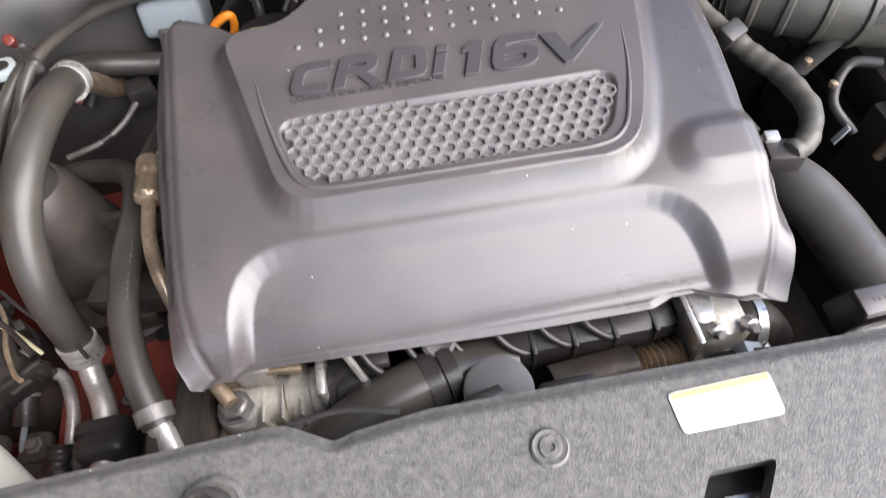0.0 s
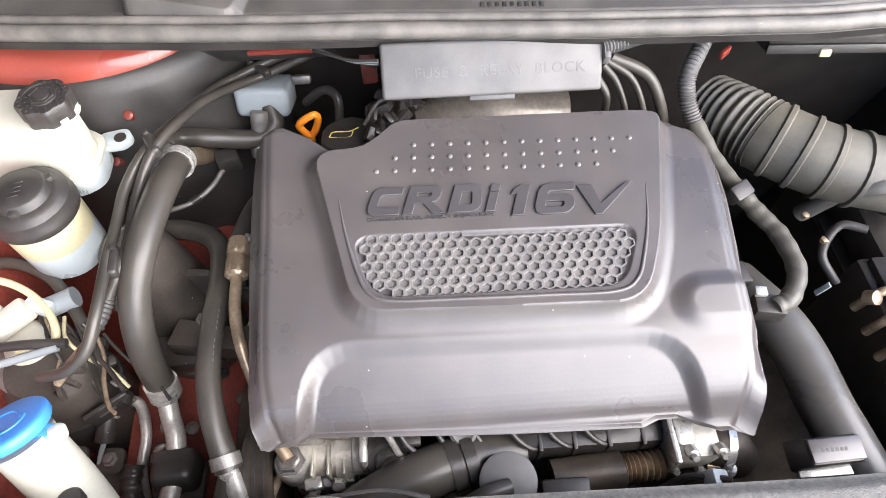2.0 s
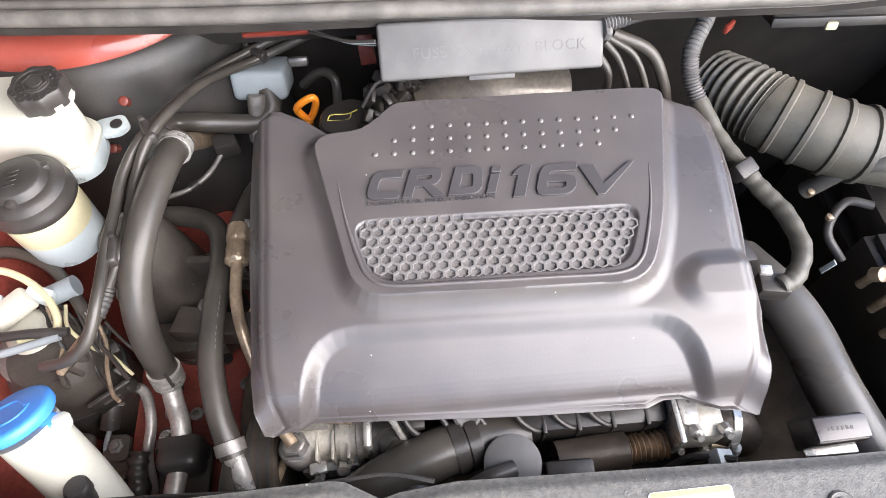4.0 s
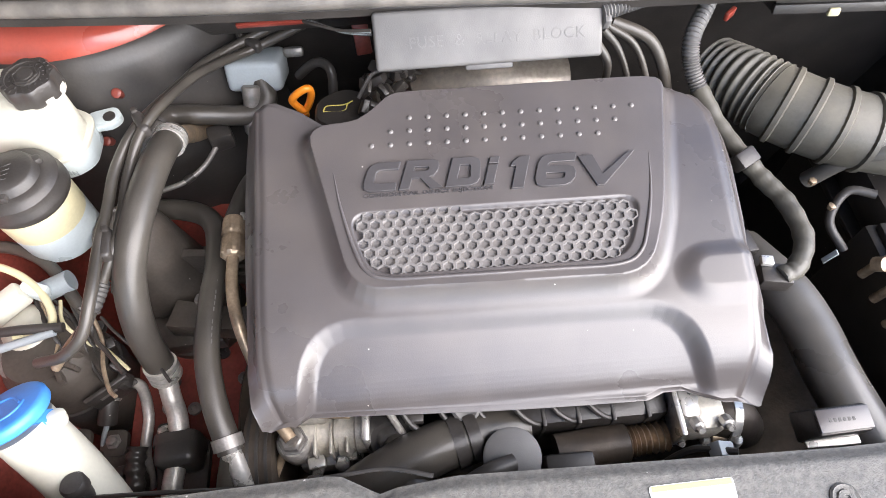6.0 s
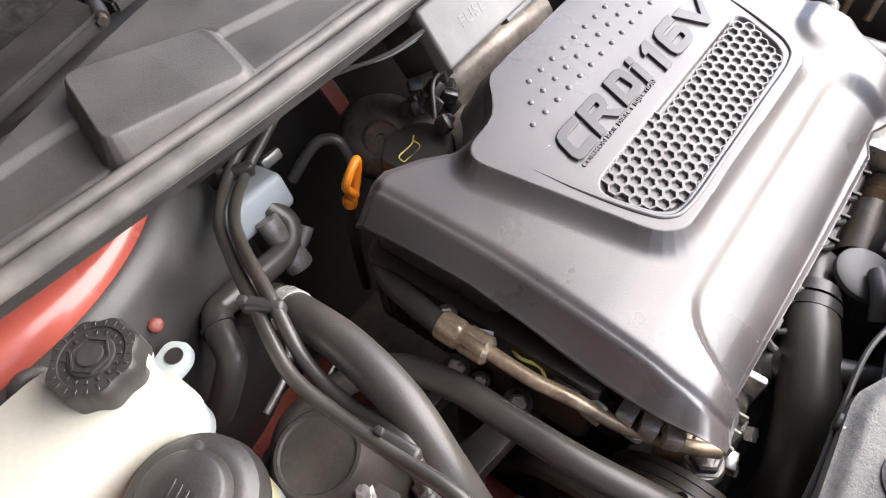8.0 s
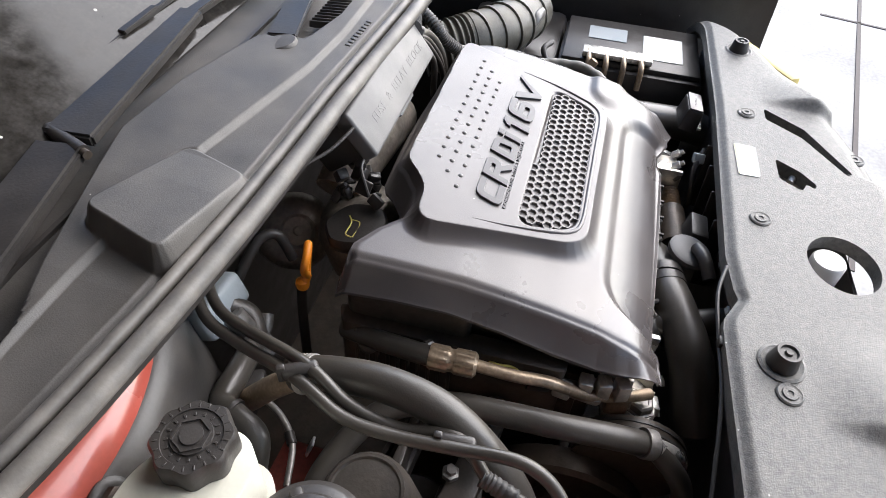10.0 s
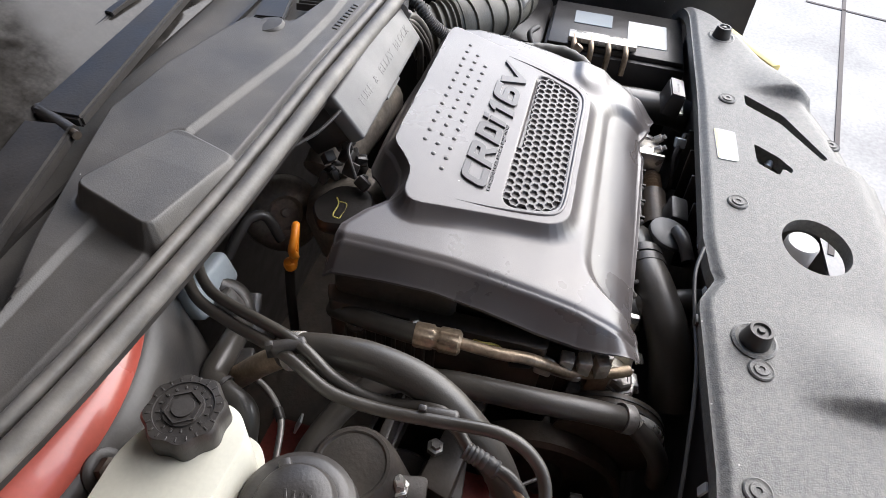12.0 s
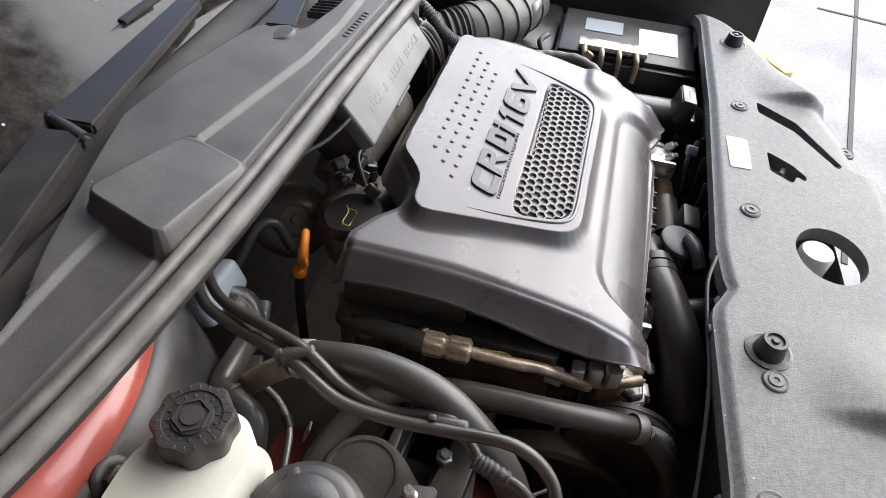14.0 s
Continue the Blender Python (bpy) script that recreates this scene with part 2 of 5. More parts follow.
GLYPHS = {
    "C": [[(0.99, 1), (0.25, 1), (0.08, 0.93), (0, 0.75), (0, 0.25), (0.08, 0.07), (0.25, 0), (1.08, 0), (1.04, 0.24), (0.36, 0.24), (0.28, 0.32), (0.28, 0.68), (0.36, 0.76), (0.99, 0.76)]],
    "R": [[(0, 0), (0, 1), (0.85, 1), (1.0, 0.93), (1.06, 0.8), (1.06, 0.6), (0.98, 0.45), (0.82, 0.4), (1.34, 0), (0.98, 0), (0.58, 0.38), (0.28, 0.38), (0.28, 0)],
          [(0.28, 0.6), (0.28, 0.78), (0.74, 0.78), (0.78, 0.74), (0.78, 0.64), (0.74, 0.6)]],
    "D": [[(0, 0), (0, 1), (0.66, 1), (0.86, 0.92), (0.94, 0.75), (1.03, 0.25), (0.97, 0.08), (0.78, 0)],
          [(0.28, 0.24), (0.28, 0.76), (0.60, 0.76), (0.66, 0.7), (0.74, 0.3), (0.68, 0.24)]],
    "i": [[(0, 0), (0, 0.7), (0.29, 0.7), (0.29, 0)], [(0, 0.8), (0, 1), (0.29, 1), (0.29, 0.8)]],
    "1": [[(0.02, 0), (0.02, 0.72), (-0.14, 0.72), (-0.11, 0.84), (0.08, 1), (0.34, 1), (0.34, 0)]],
    "6": [[(1.05, 1), (0.25, 1), (0.08, 0.93), (0, 0.75), (0, 0.25), (0.08, 0.07), (0.25, 0), (0.88, 0), (1.06, 0.07), (1.15, 0.22), (1.14, 0.42), (1.05, 0.56), (0.86, 0.62), (0.28, 0.62), (0.28, 0.7), (0.36, 0.77), (1.05, 0.77)],
          [(0.28, 0.2), (0.28, 0.42), (0.80, 0.42), (0.86, 0.38), (0.87, 0.26), (0.81, 0.2)]],
    "V": [[(0.0, 0.93), (0.40, 0.95), (0.62, 0.32), (1.47, 1.0), (1.59, 1.0), (0.60, 0.0), (0.42, 0.0)]],
}


def glyph(sign, high, lean, m, depth=0.0021, bevel=0.0006):
    """One wide slanted capital as a raised shape, its foot at the origin of m."""
    cu = bpy.data.curves.new("letters", "CURVE")
    cu.dimensions, cu.fill_mode, cu.extrude, cu.bevel_depth = "2D", "BOTH", depth, bevel
    for ring in GLYPHS[sign]:
        sp = cu.splines.new("POLY")
        sp.points.add(len(ring) - 1)
        for q, (gx, gy) in zip(sp.points, ring):
            q.co = ((gx + lean * gy) * high, gy * high, 0, 1)
        sp.use_cyclic_u = True
    ob = bpy.data.objects.new("letters", cu)
    scene.collection.objects.link(ob)
    bm = bmesh.new()
    bm.from_mesh(ob.evaluated_get(bpy.context.evaluated_depsgraph_get()).to_mesh())
    bpy.data.objects.remove(ob)
    bm.transform(m)
    return bm


def smoothstep(a, b, x):
    t = np.clip((x - a) / (b - a), 0, 1)
    return t * t * (3 - 2 * t)


def sd_poly(px, py, poly):
    """Signed distance of points to a polygon, negative inside."""
    d = np.full(px.shape, 1e9)
    inside = np.zeros(px.shape, bool)
    for (ax, ay), (bx, by) in zip(poly, poly[1:] + poly[:1]):
        ex, ey = bx - ax, by - ay
        t = np.clip(((px - ax) * ex + (py - ay) * ey) / (ex * ex + ey * ey), 0, 1)
        d = np.minimum(d, np.hypot(px - ax - t * ex, py - ay - t * ey))
        cross = ((ay > py) != (by > py)) & (px < ex * (py - ay) / (ey if abs(ey) > 1e-12 else 1e-12) + ax)
        inside ^= cross
    return np.where(inside, -d, d)


# ---- the setting ----
bm = bmesh.new()
bmesh.ops.create_grid(bm, x_segments=2, y_segments=2, size=400)
single("ground", bm, M_GROUND, "pale sunlit concrete ground in front of the car", "ground", kind="structure")


def slab(name, size, at, mat, label, category):
    return single(name, block(size, pose(*at), 0.02, 1), mat, label, category, kind="structure")


# Unseen roof and walls, added and toned dark to shape the light.
M_ROOF = material("shaded_roof_paint", (0.115, 0.097, 0.086), 0.8, 0.0, 0.15, 2, 0.2, 40)
slab("ceiling", (4.3, 4.85, 0.1), (-1.45, 2.27, 2.25), M_ROOF, "plain unseen roof keeping overhead light off the engine bay", "ceiling")
# extra slab, never in view, that holds sky light off the left side
slab("ceiling", (3.1, 2.4, 0.1), (-2.05, -1.36, 2.25), M_ROOF, "unseen slab that cuts sky light on the engine's left", "ceiling")
# added wall, out of view, that stops light from the rear
slab("unseen_wall_back", (7.0, 0.1, 2.3), (0, 4.75, 1.15), M_ROOF, "unseen plain wall that closes off light behind the car", "wall")
# brown picked for the warm reflection that this unseen wall gives the cover's left
M_BROWN = material("reflected_brown_tint", (0.17, 0.105, 0.065), 0.8, 0.0, 0.15, 2, 0.2, 40)
slab("unseen_wall_left", (0.1, 7.2, 2.3), (-3.5, 1.1, 1.15), M_BROWN, "unseen plain side wall that dims and warms light from the left", "wall")
for a, b in (((1.0, -0.72), (6.0, -1.78)), ((2.3, -4.0), (3.0, -0.95))):
    d = Vector((b[0] - a[0], b[1] - a[1], 0))
    mid = pose((a[0] + b[0]) / 2, (a[1] + b[1]) / 2, 0.001, 0, 0, math.degrees(math.atan2(d.y, d.x)))
    single("ground_joint", block((d.length, 0.02, 0.006), mid, 0.001, 1), M_ROOF, "dark joint between concrete slabs", "joint", kind="structure")

# ---- engine cover ----
INSERT = rounded([(-0.189, 0.375), (-0.149, 0.205), (0.121, 0.1985), (0.147, 0.262), (0.175, 0.402), (0.15, 0.406), (-0.103, 0.408), (-0.123, 0.389), (-0.14, 0.378)], 0.03, 6)
DRUM = rounded([(-0.218, 0.06), (-0.19, 0.182), (0.151, 0.176), (0.195, 0.06)], 0.04, 6)
GRILLE = rounded([(-0.152, 0.279), (-0.132, 0.217), (0.104, 0.214), (0.128, 0.275)], 0.022, 6)


SLOPE = 0.165


def cover_base(y):
    """The height of the cover's shoulders along the car."""
    ys = np.array([0.085, 0.1, 0.106, 0.112, 0.12, 0.13, 0.15, 0.18, 0.22, 0.27, 0.32, 0.37, 0.44])
    zs = np.array([0.845, 0.849, 0.853, 0.858, 0.869, 0.883, 0.8975, 0.911, 0.9215, 0.9315, 0.9395, 0.944, 0.949])
    return sum(np.interp(y + o, ys, zs) for o in (-0.008, -0.004, 0, 0.004, 0.008)) / 5


def insert_height(y):
    return 0.944 + (y - 0.27) * SLOPE


def cover_height(x, y, pocket=True):
    z = cover_base(y)
    dip = smoothstep(0.006, -0.010, sd_poly(x, y, DRUM))
    z = z - 0.010 * dip * smoothstep(0.1, 0.118, y) * smoothstep(0.19, 0.135, y) - 0.005 * dip * smoothstep(0.105, 0.135, y)
    # a crisp upper edge that runs out in a hollow fillet
    lift = np.clip(1 - sd_poly(x, y, INSERT) / 0.019, 0, 1) ** 2.2
    z = z + (insert_height(y) - z) * lift
    # the half-round boss that runs out to the flank
    boss = np.hypot(np.maximum(0.184 - x, 0) * 0.8, (y - 0.2))
    z = z + 0.0065 * smoothstep(0.031, 0.012, boss)
    if pocket:
        z = z - 0.004 * smoothstep(0.001, -0.003, sd_poly(x, y, GRILLE))
    return z


def engine_cover():
    top = thing("engine_cover", "satin dark grey plastic engine cover with raised lettering", "engine cover", (0, 0.27, 0.86))
    nu, nv = 430, 310
    u, v = np.meshgrid(np.linspace(0, 1, nu), np.linspace(0, 1, nv), indexing="ij")
    y0 = 0.1 + 0.32 * v
    left = np.interp(y0, [0.1, 0.112, 0.14, 0.2, 0.3, 0.42], [-0.226, -0.233, -0.237, -0.238, -0.239, -0.245])
    right = np.interp(y0, [0.1, 0.112, 0.13, 0.17, 0.24, 0.29, 0.36, 0.385, 0.405, 0.42], [0.205, 0.212, 0.217, 0.219, 0.219, 0.221, 0.224, 0.222, 0.214, 0.2])
    x = left + (right - left) * u
    front = np.interp(x, [-0.245, -0.236, -0.224, -0.208, -0.196, -0.07, 0.113, 0.128, 0.148, 0.166, 0.184, 0.206, 0.22], [0.134, 0.123, 0.113, 0.112, 0.12, 0.1165, 0.1105, 0.116, 0.116, 0.108, 0.1015, 0.1015, 0.116])
    back = np.interp(x, [-0.25, -0.225, -0.198, -0.175, -0.155, -0.135, -0.118, -0.105, -0.092, 0.15, 0.19], [0.425, 0.425, 0.41, 0.391, 0.385, 0.39, 0.402, 0.414, 0.419, 0.413, 0.405])
    y = front + (back - front) * v
    z = cover_height(x, y)
    edge = smoothstep(0.012, 0.0, np.minimum(x - left, right - x)) + 0.8 * smoothstep(0.010, 0.0, back - y)
    z = z - 0.003 * edge ** 2
    bm = bmesh.new()
    g = [[bm.verts.new((x[i, j], y[i, j], z[i, j])) for j in range(nv)] for i in range(nu)]
    for i in range(nu - 1):
        for j in range(nv - 1):
            bm.faces.new((g[i][j], g[i + 1][j], g[i + 1][j + 1], g[i][j + 1]))
    ring = [g[i][0] for i in range(nu)] + [g[nu - 1][j] for j in range(1, nv)] + [g[i][nv - 1] for i in range(nu - 2, -1, -1)] + [g[0][j] for j in range(nv - 2, 0, -1)]
    # the skirt: deep along the flanks and the back, a thin lip along the front
    rows = [ring]
    for out, depth in ((0.14, 0.05), (0.24, 0.13), (0.82, 0.93), (1.0, 1.0), (1.0, 1.12), (0.8, 1.12)):
        row = []
        for at, w in enumerate(ring):
            c = w.co
            d = Vector((c.x + 0.01, (c.y - 0.27) * 0.8, 0)).normalized()
            deep = float(np.interp(c.y, [0.10, 0.118, 0.13, 0.15, 0.18, 0.22, 0.27, 0.32, 0.37, 0.42], [0.004, 0.004, 0.007, 0.020, 0.031, 0.032, 0.0255, 0.0225, 0.025, 0.031]))
            wide = 0.019 if at >= nu else 0.006 + 0.013 * float(max(smoothstep(-0.214, -0.232, c.x), smoothstep(0.192, 0.208, c.x)))
            row.append(bm.verts.new((c.x + d.x * out * wide, c.y + d.y * out * wide, c.z - deep * depth)))
        rows.append(row)
    k = len(ring)
    for a, b in zip(rows, rows[1:]):
        for i in range(k):
            bm.faces.new((a[i], b[i], b[(i + 1) % k], a[(i + 1) % k]))
    bmesh.ops.recalc_face_normals(bm, faces=bm.faces[:])
    part("shell", bm, M_COVER, top)

    # honeycomb of pockets in the sunken field
    bm = bmesh.new()
    pitch = 0.0117
    rowstep = 0.0091
    row = 0
    yy = 0.2745
    while yy > 0.21:
        xx = -0.155 + (pitch / 2 if row % 2 else 0)
        while xx < 0.135:
            px, py = np.array([xx]), np.array([yy])
            if sd_poly(px, py, GRILLE)[0] < -0.0030:
                loops = []
                for r, h in ((0.00678, 0.0005), (0.00675, 0.0037), (0.0053, 0.0037), (0.0050, 0.0034), (0.0047, 0.0007)):
                    ringv = []
                    for a in range(6):
                        ang = math.pi / 6 + a * math.pi / 3
                        qx, qy = xx + r * math.cos(ang), yy + r * 0.9 * math.sin(ang)
                        ringv.append(bm.verts.new((qx, qy, insert_height(qy) - 0.004 + h)))
                    loops.append(ringv)
                for a, b in zip(loops, loops[1:]):
                    for q in range(6):
                        bm.faces.new((a[q], a[(q + 1) % 6], b[(q + 1) % 6], b[q]))
                bm.faces.new(loops[-1])
            xx += pitch
        yy -= rowstep
        row += 1
    part("honeycomb_grille", bm, M_HEX, top, "dusty honeycomb field", smooth=False)

    # three slanting rows of small studs
    stud = lathe([(0.0028, -0.001), (0.0027, 0.0003), (0.0021, 0.0012), (0.001, 0.0016)], segs=12)
    data = mesh_of("stud", stud, M_HEX)
    for r in range(3):
        for c in range(13):
            sx, sy = -0.0860 - 0.0195 * r + 0.01855 * c, 0.3768 - 0.0143 * r - 0.0004 * c
            ob = new("stud", data)
            ob.parent = top
            ob.matrix_parent_inverse = Matrix.Translation(-top.location)
            ob.location = (sx, sy, insert_height(sy))
    rim = [(-0.163, 0.322), (-0.157, 0.285), (-0.146, 0.243), (-0.135, 0.221), (-0.113, 0.2125), (-0.05, 0.2105), (0.03, 0.2090), (0.092, 0.2085), (0.115, 0.219), (0.127, 0.245), (0.137, 0.28), (0.143, 0.318)]
    part("grille_rim", tube([(a, b, insert_height(b) - 0.0004) for a, b in rim], lambda t: 0.0006 + 0.0016 * min(1, 6 * t, 6 * (1 - t)), 10, 8), M_COVER, top, "raised rim round the honeycomb")
    tilt = math.degrees(math.atan(SLOPE))
    for sign, gx, gy, high, lean in (("C", -0.1365, 0.2990, 0.0292, 0.3), ("R", -0.1005, 0.2985, 0.0296, 0.3), ("D", -0.0565, 0.2978, 0.0294, 0.3), ("i", -0.0198, 0.2970, 0.0280, 0.3), ("1", 0.0050, 0.2910, 0.0328, 0.3), ("6", 0.0265, 0.2905, 0.0328, 0.3), ("V", 0.0730, 0.2875, 0.0335, 0.0)):
        part("lettering", glyph(sign, high, lean, pose(gx, gy, insert_height(gy), tilt, 0, -1.0)), M_TEXT, top, "raised model lettering")
    part("small_lettering", lettering("COMMON RAIL DIRECT INJECTION", 0.0072, pose(-0.1355, 0.2918, insert_height(0.2918), tilt, 0, -0.5), 0.0009, 0.0, 1.0, 0.0001, 1.0, 0.0001, (0.123, 0.0050)), M_TEXT, top, "small raised lettering")
    return top


engine_cover()

# ---- front panel over the radiator ----
PANEL_Z = 0.895


def front_panel():
    top = thing("radiator_top_cover", "grained dark grey plastic panel over the radiator", "panel", (0, 0, 0.88))
    rear = [(-0.62, 0.06), (-0.36, 0.05), (-0.178, 0.056), (-0.165, 0.054), (-0.135, 0.038), (-0.12, 0.042), (-0.07, 0.047), (0.25, 0.041), (0.5, 0.044), (0.66, 0.05)]
    nu, nv = 380, 100
    u, v = np.meshgrid(np.linspace(-0.66, 0.66, nu), np.linspace(0, 1, nv), indexing="ij")
    yr = np.interp(u, [p[0] for p in rear], [p[1] for p in rear])
    yf = np.interp(u, [-0.66, -0.4, -0.2, 0.0, 0.118, 0.128, 0.2, 0.3, 0.45, 0.66], [0.02, -0.11, -0.175, -0.195, -0.19, -0.168, -0.157, -0.130, -0.066, 0.05])
    y = yr + (yf - yr) * v
    x = u
    z = np.full(x.shape, PANEL_Z)
    z -= 0.006 * smoothstep(0.012, 0.0, yr - y)
    z -= 0.022 * smoothstep(0.05, 0.0, y - yf) ** 2
    z -= 0.05 * smoothstep(0.5, 0.7, np.abs(x))
    for sx in (-1, 1):
        # pressed gussets that rise towards the nose
        c = 0.285 if sx > 0 else -0.262
        z += 0.017 * smoothstep(c - 0.02, c, x) * smoothstep(c + 0.12, c, x) * smoothstep(-0.015, -0.105, y) * smoothstep(-0.136, -0.124, y)
    holes = [rounded([(0.0905, -0.0275), (0.1335, -0.0275), (0.112, -0.057), (0.0895, -0.0735), (0.080, -0.0695), (0.089, -0.0605), (0.0715, -0.0535)], 0.005, 3),
             rounded([(0.2305, -0.0255), (0.259, -0.0255), (0.2185, -0.0765), (0.1285, -0.1235), (0.1215, -0.1165), (0.1955, -0.0705)], 0.004, 3)]
    holes.append([(-0.052 + 0.045 * math.cos(t), -0.079 + 0.0385 * math.sin(t)) for t in np.linspace(0, 2 * math.pi, 36, endpoint=False)])
    gone = np.zeros(x.shape, bool)
    for h in holes:
        # draw the rows of the sheet onto the rim of each opening
        s = sd_poly(x, y, h)
        e = 1e-4
        gx, gy = (sd_poly(x + e, y, h) - s) / e, (sd_poly(x, y + e, h) - s) / e
        near = np.abs(s) < 0.0024
        x, y = np.where(near, x - gx * s, x), np.where(near, y - gy * s, y)
        gone |= sd_poly(x, y, h) < 1e-4
    bm = bmesh.new()
    g = [[bm.verts.new((x[i, j], y[i, j], z[i, j])) for j in range(nv)] for i in range(nu)]
    for i in range(nu - 1):
        for j in range(nv - 1):
            if not (gone[i, j] and gone[i + 1, j] and gone[i, j + 1] and gone[i + 1, j + 1]):
                bm.faces.new((g[i][j], g[i][j + 1], g[i + 1][j + 1], g[i + 1][j]))
    bmesh.ops.delete(bm, geom=[w for w in bm.verts if not w.link_faces], context="VERTS")
    edges = [e for e in bm.edges if e.is_boundary]
    ext = bmesh.ops.extrude_edge_only(bm, edges=edges)
    for w in ext["geom"]:
        if isinstance(w, bmesh.types.BMVert):
            w.co.z -= 0.018
    bmesh.ops.recalc_face_normals(bm, faces=bm.faces[:])
    part("moulding", bm, M_PANEL, top)
    # push pins
    pin = lathe([(0.0125, -0.001), (0.0125, 0.0012), (0.011, 0.0024), (0.0095, 0.0016), (0.0075, 0.0016), (0.0068, 0.003), (0.003, 0.003), (0.0026, 0.0018)], segs=20)
    data = mesh_of("push_pin", pin, M_PANEL)
    for px, py in ((0.2368, 0.0004), (-0.0005, 0.005), (-0.247, 0.004), (0.172, -0.1365), (0.0317, -0.1386), (-0.096, -0.147), (-0.371, 0.02)):
        ob = new("push_pin", data)
        ob.parent = top
        ob.matrix_parent_inverse = Matrix.Translation(-top.location)
        ob.location = (px, py, PANEL_Z - (0.006 if py < -0.1 else 0))
    # rubber bonnet stops on washers
    for px, py in ((-0.213, 0.007), (0.4366, -0.004)):
        zz = PANEL_Z - (0.0 if px < 0 else 0.0015)
        w = part("washer", lathe([(0.0225, -0.001), (0.0225, 0.0015), (0.0195, 0.003), (0.0165, 0.001)], pose(px, py, zz), 24), M_PANEL, top, "moulded collar")
        part("bonnet_stop", lathe([(0.0148, 0.0), (0.0146, 0.004), (0.0120, 0.017), (0.0112, 0.019), (0.0085, 0.019), (0.0075, 0.0165), (0.004, 0.0165), (0.003, 0.019)], pose(px, py, zz), 24), M_RUBBER, top, "black rubber stop")
    return top


front_panel()
lab = thing("warning_label", "white sticker with a yellow band on the radiator panel", "sticker", (0.118, 0.01, PANEL_Z))
part("backing", prism(rounded([(0.0835, -0.0035), (0.151, -0.0035), (0.1525, 0.025), (0.0825, 0.0235)], 0.004, 4), PANEL_Z + 0.0004, PANEL_Z + 0.001), M_LABEL, lab)
part("yellow_band", prism([(0.0845, 0.0185), (0.151, 0.0198), (0.1505, 0.0243), (0.085, 0.0228)], PANEL_Z + 0.0011, PANEL_Z + 0.0014), M_LABELY, lab, "yellow printed band")

# ---- scuttle below the windscreen ----


def cowl_edge(x):
    xs = [-0.9, -0.62, -0.5, -0.4, -0.3, -0.2, -0.1, 0.0, 0.1, 0.35, 0.6, 0.9]
    return np.interp(x, xs, [0.62, 0.535, 0.503, 0.4875, 0.4785, 0.4755, 0.473, 0.4675, 0.4615, 0.455, 0.485, 0.575]), np.interp(x, xs, [0.975, 1.01, 1.022, 1.028, 1.029, 1.0275, 1.027, 1.026, 1.026, 1.024, 1.012, 0.98])


